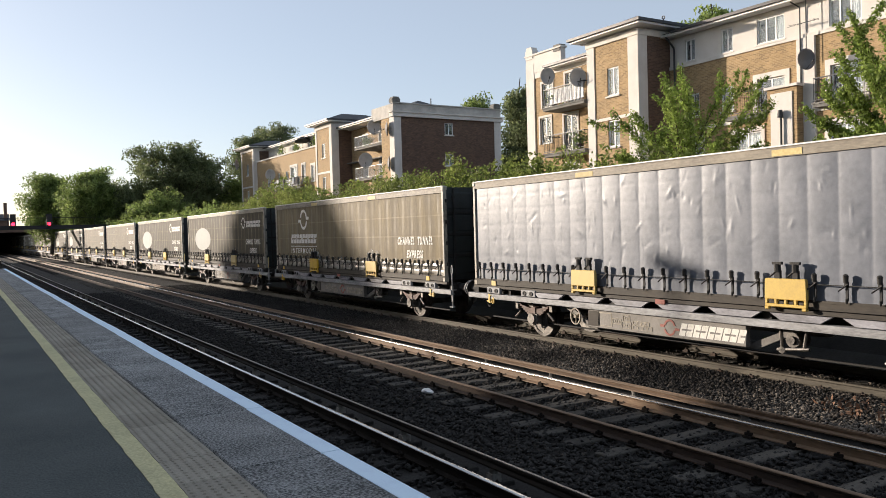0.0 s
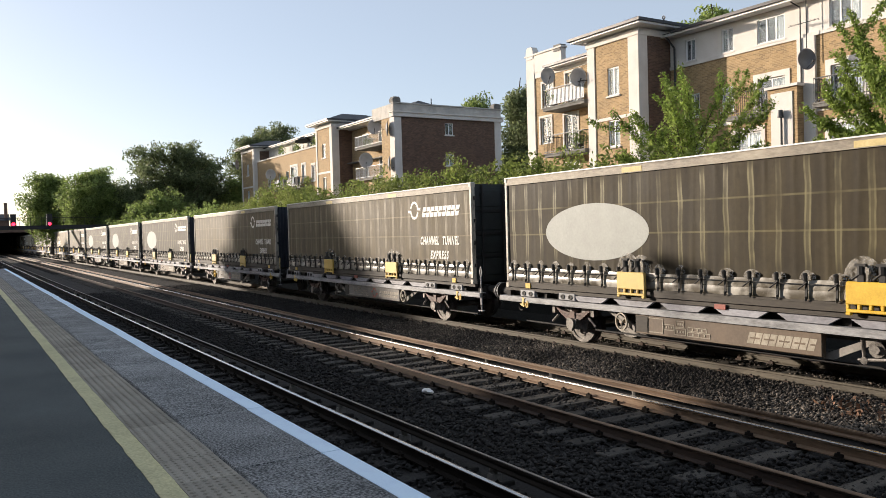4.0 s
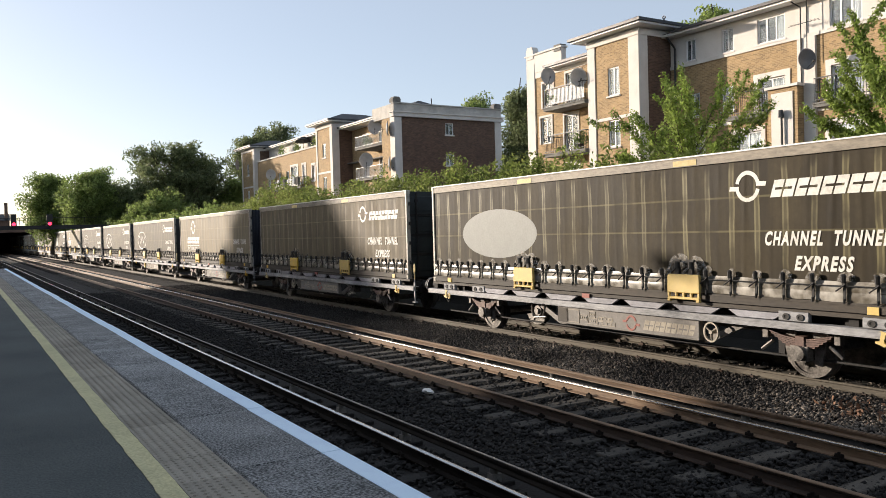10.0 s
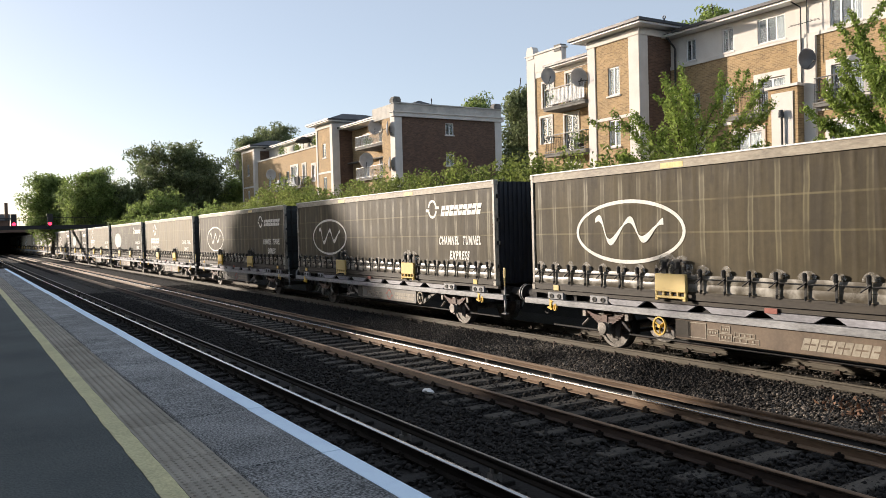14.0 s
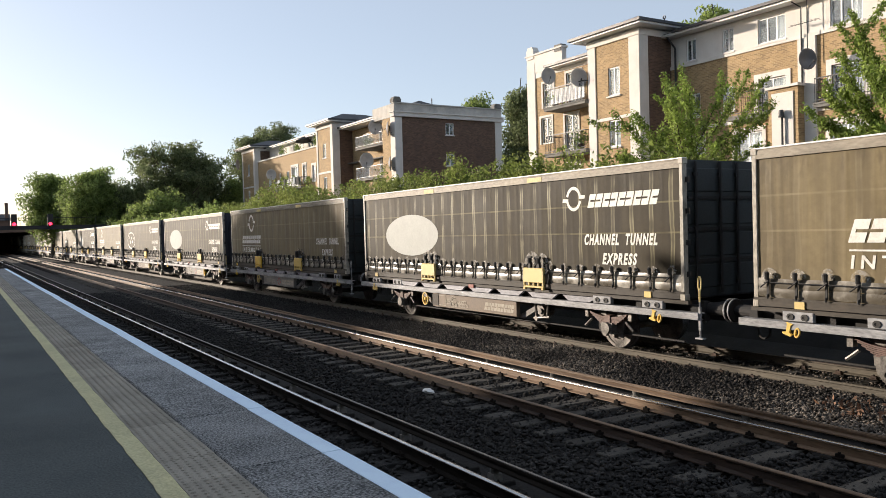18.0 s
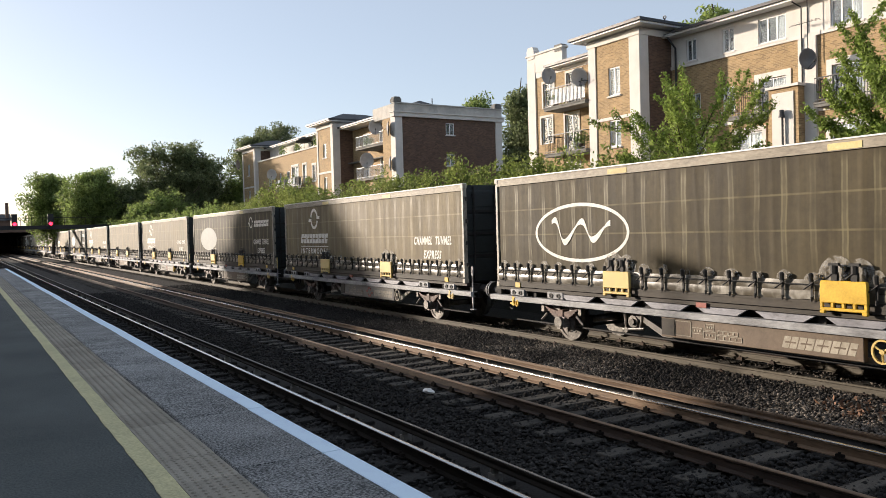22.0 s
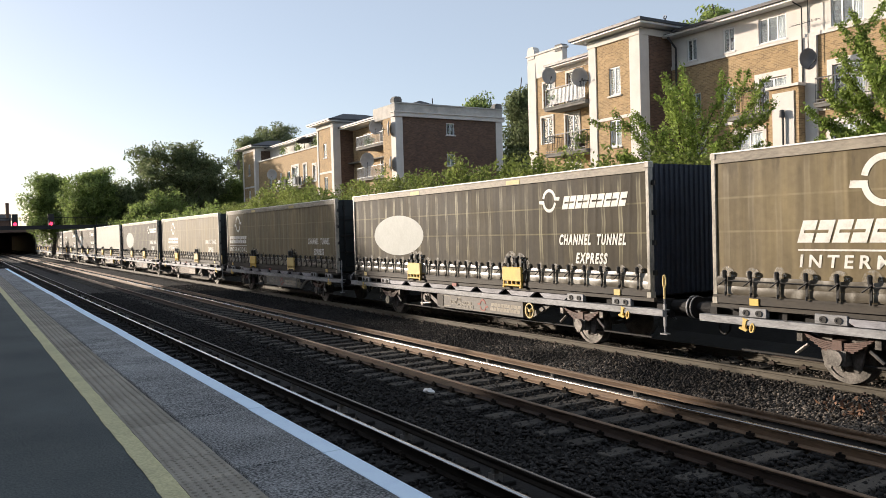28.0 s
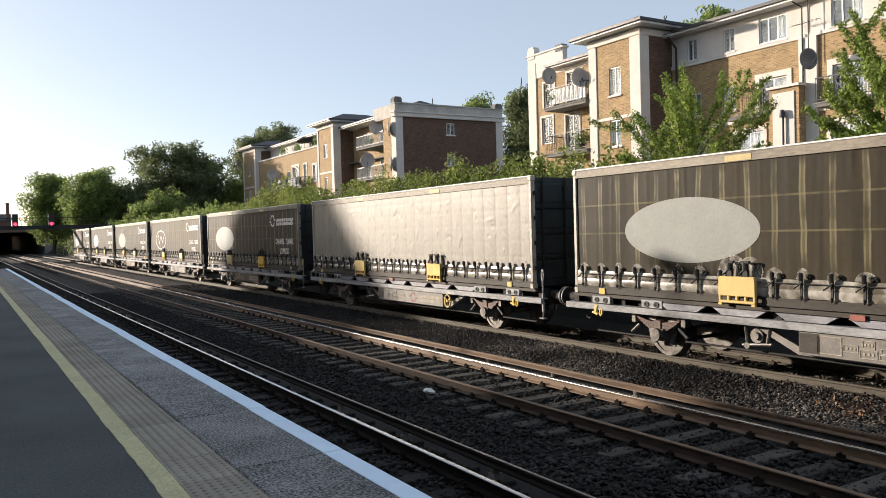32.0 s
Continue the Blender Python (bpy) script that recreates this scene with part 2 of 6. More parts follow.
M_TARP = tarp_mat("dirty_brown_curtain", (0.118, 0.09, 0.047), (0.205, 0.162, 0.09), (0.3, 0.25, 0.15), 0.3, (0.78, 0.77, 0.74), (1.14, 1.14, 1.1), 0.3, 0.26)
M_TARP_MID = tarp_mat("brown_striped_curtain", (0.072, 0.056, 0.031), (0.128, 0.102, 0.06), (0.27, 0.225, 0.135), 0.5, (0.8, 0.79, 0.76), (1.14, 1.14, 1.1), 0.15, 0.22)
M_TARP_DULL = tarp_mat("dull_brown_curtain", (0.043, 0.034, 0.019), (0.086, 0.068, 0.039), (0.21, 0.182, 0.1), 0.6, (0.78, 0.77, 0.74), (1.18, 1.18, 1.12), 0.1, 0.2)
M_TARP_DARK = tarp_mat("dark_striped_curtain", (0.026, 0.0205, 0.0114), (0.054, 0.042, 0.0238), (0.215, 0.19, 0.1), 0.85, (0.75, 0.74, 0.72), (1.2, 1.2, 1.12), 0.05, 0.17)
M_SILVER = mat("silver_tarpaulin", (0.13, 0.146, 0.175), (0.225, 0.242, 0.28), scale=1.3, fine=9, rough=0.4, bump=0.1)
M_CREAM = mat("pale_worn_curtain", (0.17, 0.155, 0.125), (0.29, 0.266, 0.215), scale=1.3, fine=9, rough=0.5, bump=0.1)
M_RAILTOP = mat("grimy_aluminium_rail", (0.13, 0.108, 0.078), (0.42, 0.37, 0.285), scale=3, fine=25, stretch=(1, 0.3, 1), rough=0.6, bump=0.1, vary=0.15)
M_POST = mat("pale_grimy_post", (0.11, 0.095, 0.072), (0.5, 0.46, 0.38), scale=2.5, fine=20, stretch=(1, 1, 0.4), rough=0.5, bump=0.1, vary=0.18, blend=(0.3, 0.6))
M_ENDWALL = mat("dark_blue_end_wall", (0.009, 0.012, 0.019), (0.028, 0.034, 0.05), scale=2, fine=25, rough=0.6, bump=0.1, vary=0.3)
M_ENDDOOR = mat("dark_teal_end_doors", (0.009, 0.0125, 0.0128), (0.026, 0.034, 0.036), scale=2, fine=25, rough=0.6, bump=0.1, vary=0.3)
M_LETTER = mat("white_lettering", (0.5, 0.48, 0.43), (0.78, 0.76, 0.7), scale=3, fine=20, rough=0.6, bump=0, blend=(0.3, 0.55))
M_PALE = mat("pale_grey_patch", (0.25, 0.262, 0.243), (0.36, 0.375, 0.35), scale=1.5, fine=20, rough=0.6, bump=0, vary=0.22)
def bracket_mat():
    """Yellow paint, fresh on some brackets and bleached on others, the paleness also standing for glare."""
    m = mat("yellow_bracket", (0.56, 0.33, 0.02), (0.82, 0.54, 0.045), scale=4, fine=30, rough=0.5, bump=0.1)
    n, l = m.node_tree.nodes, m.node_tree.links
    p = n["Principled BSDF"]
    src = p.inputs["Base Color"].links[0].from_socket
    info, ra, mu = n.new("ShaderNodeObjectInfo"), n.new("ShaderNodeMapRange"), n.new("ShaderNodeMix")
    ra.inputs["From Min"].default_value, ra.inputs["To Max"].default_value = 0.1, 0.85
    l.new(info.outputs["Random"], ra.inputs["Value"])
    mu.data_type = "RGBA"
    l.new(ra.outputs["Result"], mu.inputs["Factor"])
    l.new(src, mu.inputs["A"])
    mu.inputs["B"].default_value = (0.62, 0.51, 0.25, 1)
    l.new(mu.outputs["Result"], p.inputs["Base Color"])
    return m


M_HOOKYELLOW = bracket_mat()
M_STEEL = mat("grimy_grey_steel", (0.12, 0.122, 0.127), (0.46, 0.465, 0.475), scale=4, fine=30, stretch=(1, 0.3, 1), rough=0.5, bump=0.1)
M_FRAMEDARK = mat("sooty_underframe", (0.008, 0.008, 0.008), (0.035, 0.032, 0.03), scale=4, fine=30, rough=0.8, bump=0.2)
M_SPRING = mat("rust_red_spring", (0.07, 0.042, 0.034), (0.2, 0.12, 0.095), scale=4, fine=30, rough=0.6, bump=0.2)
M_WHEEL = mat("worn_wheel_steel", (0.05, 0.046, 0.042), (0.36, 0.335, 0.305), scale=4, fine=30, rough=0.42, metal=0.5, bump=0.1)
M_PANELBROWN = mat("rusty_brown_panel", (0.10, 0.07, 0.045), (0.21, 0.15, 0.1), scale=2, fine=20, rough=0.6, bump=0.08, vary=0.15)
M_PANEL = mat("brown_grey_panel", (0.13, 0.12, 0.108), (0.27, 0.252, 0.228), scale=2, fine=20, rough=0.6, bump=0.08, vary=0.2)
def hem_mat():
    """Brown hem, its sheen painted as long pale patches, more on some bodies than on others."""
    m = mat("hem_painted_sheen", (0.075, 0.064, 0.047), (0.15, 0.132, 0.1), scale=1.8, fine=10, rough=0.3, bump=0.1, blend=(0.3, 0.7), spec=0.6)
    n, l = m.node_tree.nodes, m.node_tree.links
    p = n["Principled BSDF"]
    src = p.inputs["Base Color"].links[0].from_socket
    tc, info, ad, no, th, ra, mu = [n.new("ShaderNode" + k) for k in ("TexCoord", "ObjectInfo", "VectorMath", "TexNoise", "Math", "MapRange", "Mix")]
    ad.operation, th.operation = "MULTIPLY_ADD", "MULTIPLY_ADD"
    ad.inputs[1].default_value = (31.0, 47.0, 5.0)
    l.new(info.outputs["Random"], ad.inputs[0])
    l.new(tc.outputs["Object"], ad.inputs[2])
    l.new(ad.outputs["Vector"], no.inputs["Vector"])
    no.inputs["Scale"].default_value, no.inputs["Detail"].default_value = 3.2, 5.0
    th.inputs[1].default_value = 0.16
    l.new(info.outputs["Random"], th.inputs[0])
    l.new(no.outputs["Fac"], th.inputs[2])
    ra.interpolation_type = "SMOOTHSTEP"
    ra.inputs["From Min"].default_value, ra.inputs["From Max"].default_value = 0.5, 0.8
    l.new(th.outputs[0], ra.inputs["Value"])
    mu.data_type = "RGBA"
    l.new(ra.outputs["Result"], mu.inputs["Factor"])
    l.new(src, mu.inputs["A"])
    mu.inputs["B"].default_value = (0.48, 0.455, 0.4, 1)
    l.new(mu.outputs["Result"], p.inputs["Base Color"])
    return m


M_HEM = hem_mat()
M_LILAC = mat("faded_lilac_grey_steel", (0.13, 0.13, 0.145), (0.40, 0.40, 0.44), scale=3, fine=25, stretch=(1, 0.4, 1), rough=0.5, bump=0.1, vary=0.15)
M_PATCHYELLOW = mat("faded_yellow_paint", (0.5, 0.38, 0.13), (0.76, 0.62, 0.3), scale=3, fine=25, rough=0.6, bump=0, vary=0.2)
M_GRIME = mat("brown_grime", (0.02, 0.016, 0.012), (0.075, 0.062, 0.046), scale=3, fine=25, stretch=(1, 0.3, 1), rough=0.7, bump=0.1, vary=0.1)
M_FADED = mat("faded_tan_marking", (0.22, 0.19, 0.14), (0.5, 0.45, 0.36), scale=3, fine=20, rough=0.6, bump=0)


def wiped_mat():
    """Thin pale scuffs that let the curtain show between them."""
    m = mat("wiped_pale_scuff", (0.42, 0.39, 0.34), (0.7, 0.67, 0.61), scale=5, fine=30, rough=0.6, bump=0)
    n, l = m.node_tree.nodes, m.node_tree.links
    tc, no, ra = n.new("ShaderNodeTexCoord"), n.new("ShaderNodeTexNoise"), n.new("ShaderNodeMapRange")
    no.inputs["Scale"].default_value, no.inputs["Detail"].default_value = 7.0, 4.0
    ra.inputs["From Min"].default_value, ra.inputs["From Max"].default_value = 0.38, 0.62
    ra.inputs["To Max"].default_value = 0.32
    l.new(tc.outputs["Object"], no.inputs["Vector"])
    l.new(no.outputs["Fac"], ra.inputs["Value"])
    l.new(ra.outputs["Result"], n["Principled BSDF"].inputs["Alpha"])
    return m


M_WIPED = wiped_mat()
M_STRAP = mat("black_strap", (0.012, 0.012, 0.012), (0.035, 0.033, 0.03), scale=6, fine=40, rough=0.7, bump=0.1)
M_RED = mat("faded_red_paint", (0.24, 0.07, 0.05), (0.4, 0.12, 0.09), scale=6, fine=30, rough=0.6, bump=0)
M_LAMP_RED = glow_mat("red_signal_light", (1.0, 0.02, 0.05), 4.0)
M_SIGNAL = mat("black_signal_plate", (0.006, 0.006, 0.007), (0.016, 0.016, 0.017), scale=4, fine=30, rough=0.6, bump=0)


# ---- building blocks ----
def box(bm, x0, x1, y0, y1, z0, z1):
    v = [bm.verts.new(c) for c in ((x0, y0, z0), (x1, y0, z0), (x1, y1, z0), (x0, y1, z0), (x0, y0, z1), (x1, y0, z1), (x1, y1, z1), (x0, y1, z1))]
    for q in ((3, 2, 1, 0), (4, 5, 6, 7), (0, 1, 5, 4), (1, 2, 6, 5), (2, 3, 7, 6), (3, 0, 4, 7)):
        bm.faces.new([v[i] for i in q])


def rod(bm, a, b, r, n=8, r2=None):
    """A tapered rod from a to b."""
    a, b = Vector(a), Vector(b)
    q = (b - a).to_track_quat("Z", "Y")
    r2 = r if r2 is None else r2
    rings = [[bm.verts.new(p + q @ Vector((math.cos(t) * k, math.sin(t) * k, 0))) for t in [2 * math.pi * i / n for i in range(n)]] for p, k in ((a, r), (b, r2))]
    for i in range(n):
        bm.faces.new((rings[0][i], rings[0][(i + 1) % n], rings[1][(i + 1) % n], rings[1][i]))
    bm.faces.new(rings[0][::-1])
    bm.faces.new(rings[1])


def tube(bm, pts, r, n=6):
    """One bent tube through points in a plane across x."""
    rings = []
    for k, p in enumerate(pts):
        a, b = Vector(pts[max(k - 1, 0)]), Vector(pts[min(k + 1, len(pts) - 1)])
        way = (b - a).normalized()
        side = Vector((1, 0, 0))
        up = way.cross(side)
        rings.append([bm.verts.new(Vector(p) + side * r * math.cos(t) + up * r * math.sin(t)) for t in [2 * math.pi * i / n for i in range(n)]])
    for a, b in zip(rings, rings[1:]):
        for i in range(n):
            bm.faces.new((a[i], a[(i + 1) % n], b[(i + 1) % n], b[i]))
    bm.faces.new(rings[0][::-1])
    bm.faces.new(rings[-1])


def prism(bm, outline, axis, lo, hi):
    """An outline of 2D points, pushed along an axis from lo to hi."""
    def at(p, h):
        return {"x": (h, p[0], p[1]), "y": (p[0], h, p[1]), "z": (p[0], p[1], h)}[axis]
    a, b = [bm.verts.new(at(p, lo)) for p in outline], [bm.verts.new(at(p, hi)) for p in outline]
    n = len(outline)
    for i in range(n):
        bm.faces.new((a[i], a[(i + 1) % n], b[(i + 1) % n], b[i]))
    bm.faces.new(a[::-1])
    bm.faces.new(b)


def ring(bm, cx, cy, rx, ry, wide, axis, lo, hi, start=0.0, end=2 * math.pi, n=40):
    """A flat ring, or a piece of one, pushed along an axis."""
    full = end - start > 6.28
    steps = n if full else n + 1
    def at(p, h):
        return {"x": (h, p[0], p[1]), "y": (p[0], h, p[1]), "z": (p[0], p[1], h)}[axis]
    rows = []
    for i in range(steps):
        t = start + (end - start) * i / n
        c, s = math.cos(t), math.sin(t)
        rows.append([bm.verts.new(at((cx + (rx - k) * c, cy + (ry - k) * s), h)) for k, h in ((0, lo), (0, hi), (wide, hi), (wide, lo))])
    for i in range(n):
        a, b = rows[i], rows[(i + 1) % steps]
        for j in range(4):
            bm.faces.new((a[j], a[(j + 1) % 4], b[(j + 1) % 4], b[j]))
    if not full:
        bm.faces.new(rows[0])
        bm.faces.new(rows[-1][::-1])


def mesh_of(name, bm, material, bevel=0.0, smooth=False):
    if bevel:
        bmesh.ops.bevel(bm, geom=[e for e in bm.edges], offset=bevel, segments=1, affect="EDGES", clamp_overlap=True)
    bmesh.ops.recalc_face_normals(bm, faces=bm.faces)
    me = bpy.data.meshes.new(name)
    bm.to_mesh(me)
    bm.free()
    me.materials.append(material)
    if smooth:
        me.shade_smooth()
    return me


def part(name, bm, material, parent, label="", bevel=0.0, smooth=False):
    ob = new(name, mesh_of(name, bm, material, bevel, smooth))
    ob.parent = parent
    return tagged(ob, label)


def again(name, mesh, parent, m, label=""):
    """One more part on a mesh that exists."""
    ob = new(name, mesh)
    ob.parent = parent
    ob.matrix_basis = m
    return tagged(ob, label)


def boxes(*spans):
    bm = bmesh.new()
    for s in spans:
        box(bm, *s)
    return bm


def thing(name, m, label, category, group="", kind=""):
    ob = new(name)
    ob.empty_display_size = 0.2
    ob.matrix_basis = m
    return tagged(ob, label, category, group, kind)


def words(text, size, italic=0.25, width=1.0, thick=0.0006, heavy=0.0, gap=1.0):
    """Lettering in the built-in font, as letter meshes with their places: read along -y, standing up along z, facing -x, width metres long."""
    cu = bpy.data.curves.new("text", "FONT")
    cu.body, cu.size, cu.shear, cu.extrude, cu.offset, cu.resolution_u, cu.space_character = text, size, italic, thick, heavy, 4, gap
    cu.align_x, cu.align_y = "CENTER", "CENTER"
    ob = new("text", cu)
    me = ob.to_mesh()
    bm = bmesh.new()
    bm.from_mesh(me)
    ob.to_mesh_clear()
    bpy.data.objects.remove(ob)
    bpy.data.curves.remove(cu)
    bmesh.ops.remove_doubles(bm, verts=bm.verts, dist=0.00001)
    lo, hi = min(v.co.x for v in bm.verts), max(v.co.x for v in bm.verts)
    squeeze = width / (hi - lo)
    bmesh.ops.transform(bm, matrix=Matrix(((0, 0, -1, 0), (-squeeze, 0, 0, squeeze * (lo + hi) / 2), (0, 1, 0, 0), (0, 0, 0, 1))), verts=bm.verts)
    bm.verts.index_update()
    seen, out = set(), []
    for first in bm.verts:
        if first.index in seen:
            continue
        todo, island = [first], []
        seen.add(first.index)
        while todo:
            v = todo.pop()
            island.append(v)
            for e in v.link_edges:
                w = e.other_vert(v)
                if w.index not in seen:
                    seen.add(w.index)
                    todo.append(w)
        one, made = bmesh.new(), {}
        mid = (min(v.co.y for v in island) + max(v.co.y for v in island)) / 2
        for v in island:
            made[v] = one.verts.new((v.co.x, v.co.y - mid, v.co.z))
        for f in {f for v in island for f in v.link_faces}:
            one.faces.new([made[v] for v in f.verts])
        out.append((mesh_of("letter", one, M_LETTER), mid))
    bm.free()
    return sorted(out, key=lambda q: -q[1])


def raw(name, verts, faces, material, smooth=False):
    me = bpy.data.meshes.new(name)
    nv, nf = len(verts), len(faces)
    k = faces.shape[1]
    me.vertices.add(nv)
    me.vertices.foreach_set("co", np.asarray(verts, np.float32).ravel())
    me.loops.add(nf * k)
    me.loops.foreach_set("vertex_index", np.asarray(faces, np.int32).ravel())
    me.polygons.add(nf)
    me.polygons.foreach_set("loop_start", np.arange(0, nf * k, k, dtype=np.int32))
    me.update(calc_edges=True)
    me.materials.append(material)
    if smooth:
        me.shade_smooth()
    return me


def leaves(name, centres, material, size, rng, droop=0.4):
    """Pointed leaves, one at each centre, folded along the middle."""
    n = len(centres)
    a = rng.normal(size=(n, 3))
    a[:, 2] -= droop
    a /= np.linalg.norm(a, axis=1)[:, None]
    b = np.cross(a, rng.normal(size=(n, 3)))
    b /= np.linalg.norm(b, axis=1)[:, None] + 1e-9
    c = np.cross(a, b)
    s = size * rng.uniform(0.6, 1.4, (n, 1))
    v = np.stack([centres - a * s * 0.5, centres + b * s * 0.24 + c * s * 0.08, centres + a * s * 0.5, centres - b * s * 0.24 + c * s * 0.08], axis=1)
    return raw(name, v.reshape(-1, 3), np.arange(n * 4).reshape(n, 4), material)

# ---- ground, tracks, platform ----
TRACK_MID = 12.97
bm = bmesh.new()
prof = [(-900, 0.2), (-30, 0.2), (-14, -0.1), (2.4, -0.235), (9.7, -0.235), (10.0, -0.19), (14.6, -0.21), (15.8, -0.1), (18.0, 1.6), (22, 2.6), (30, 3.4), (60, 4.0), (1500, 3.0)]
ys = [-600, -40, -10, 5, 20, 40, 60, 90, 130, 200, 320, 700, 3000]
grid = [[bm.verts.new((x, y, z)) for x, z in prof] for y in ys]
for i in range(len(ys) - 1):
    for j in range(len(prof) - 1):
        bm.faces.new((grid[i][j], grid[i][j + 1], grid[i + 1][j + 1], grid[i + 1][j]))
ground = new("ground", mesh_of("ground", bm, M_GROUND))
tagged(ground, "dark ground with ballast between railway tracks, shade in its colour", "ground", kind="structure")


def rail_bm(y0, y1):
    """The web and foot of a flat-bottom rail."""
    bm = bmesh.new()
    prism(bm, [(-0.07, -0.158), (0.07, -0.158), (0.07, -0.145), (0.012, -0.125), (0.012, -0.045), (0.034, -0.03), (0.034, -0.006), (-0.034, -0.006), (-0.034, -0.03),
               (-0.012, -0.045), (-0.012, -0.125), (-0.07, -0.145)], "y", y0, y1)
    return bm


def head_bm(y0, y1):
    bm = bmesh.new()
    prism(bm, [(-0.036, -0.014), (0.036, -0.014), (0.034, -0.006), (0.026, -0.002), (0.012, 0.0), (-0.012, 0.0), (-0.026, -0.002), (-0.034, -0.006)], "y", y0, y1)
    return bm


M_GREYRAIL = mat("dusty_tan_rail_side", (0.055, 0.047, 0.034), (0.15, 0.128, 0.095), scale=5, fine=50, stretch=(1, 0.12, 1), rough=0.75, bump=0.2)
M_RAILBROWN = mat("brown_conductor_steel", (0.085, 0.054, 0.033), (0.27, 0.175, 0.105), scale=5, fine=50, stretch=(1, 0.12, 1), rough=0.7, bump=0.2)
sleeper_me = mesh_of("sleeper", boxes((-1.36, 1.3, -0.125, 0.125, -0.38, -0.18)), M_SLEEPER, bevel=0.012)
# copy for the platform track, its shade put into the colour
dark_sleeper_me = sleeper_me.copy()
dark_sleeper_me.materials[0] = M_DARKSLEEPER
bm = boxes((-0.125, 0.125, -0.07, 0.07, -0.17, -0.15), (-0.1, -0.055, -0.05, 0.05, -0.152, -0.11), (0.055, 0.1, -0.05, 0.05, -0.152, -0.11))
rod(bm, (-0.085, 0.0, -0.112), (-0.085, 0.0, -0.085), 0.018, 6)
rod(bm, (0.085, 0.0, -0.112), (0.085, 0.0, -0.085), 0.018, 6)
chair_me = mesh_of("rail_chair", bm, M_RUST)
# chairs with the track shade in their colour
dark_chair_me = chair_me.copy()
dark_chair_me.materials[0] = M_SHADERAIL
bm = boxes((-0.06, 0.06, -0.06, 0.06, -0.19, -0.09))
rod(bm, (0, 0, -0.11), (0, 0, -0.02), 0.045, 8, 0.06)
insulator_me = mesh_of("insulator", bm, M_CONCRETE)


def track(mid, near, far, power_side, label, heads, start, gap, contact, side_mat):
    """A track with its rails, chairs and sleepers; power_side: where the conductor rail runs from the middle."""
    t = thing("railway_track", pose(mid, 0, 0), label, "railway track", "tracks", "structure")
    for side, head in zip((-0.7525, 0.7525), heads):
        # middle track: near web coloured darker for shade, far web browner for sun
        web = part("rail", rail_bm(near, far), (M_RUST if side < 0 else M_RAILBROWN) if 5 < mid < 10 else side_mat, t, "brown steel rail")
        web.location.x = side
        part("rail_head", head_bm(near, far), head, web, "running surface")
    if power_side:
        bm = bmesh.new()
        prism(bm, [(-0.065, -0.02), (0.065, -0.02), (0.065, 0.0), (0.022, 0.02), (0.034, 0.05), (0.034, 0.072), (-0.034, 0.072), (-0.034, 0.05), (-0.022, 0.02), (-0.065, 0.0)], "y", near, far)
        c = part("conductor_rail", bm, contact if mid > 5 else side_mat, t, "raised third rail on pots")
        c.location.x = power_side
        bm = boxes((-0.017, 0.017, near, far, 0.07, 0.079))
        part("contact_surface", bm, contact, c)
        for i in range(22):
            again("insulator", insulator_me, t, pose(power_side, start + 2.1 * i, 0))
    y, i = start - 16 * gap, -16
    rest = bmesh.new()
    while y < far:
        jit = random.uniform(-0.03, 0.03)
        if i < 115:
            again("sleeper", dark_sleeper_me if mid < 5 else sleeper_me, t, pose(random.uniform(-0.04, 0.04), y + jit, random.uniform(-0.008, 0.004), 0, 0, random.uniform(-0.8, 0.8)))
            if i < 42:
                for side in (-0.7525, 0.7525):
                    again("rail_chair", dark_chair_me if mid < 10 else chair_me, t, pose(side, y + jit, 0))
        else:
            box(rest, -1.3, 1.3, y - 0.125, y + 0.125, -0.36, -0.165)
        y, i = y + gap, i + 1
    tagged(part("sleepers_far", rest, M_DARKSLEEPER, t), kind="stuff")
    return t


track(3.94, -12, 260, 1.11, "platform track with polished rail and sleepers darkened for shade", (M_HEAD, M_HEAD), 1.0, 0.7, M_DULLHEAD, M_SHADERAIL)
track(8.1, -12, 260, 1.15, "middle track with rusty rails and worn timber sleepers", (M_RAILBROWN, M_HEAD), 3.0, 0.627, M_RAILBROWN, M_SHADERAIL)
track(TRACK_MID, -30, 260, 0, "track under the freight train on grey ballast", (M_GREYRAIL, M_RUST), 3.0, 0.7, M_RUST, M_GREYRAIL)


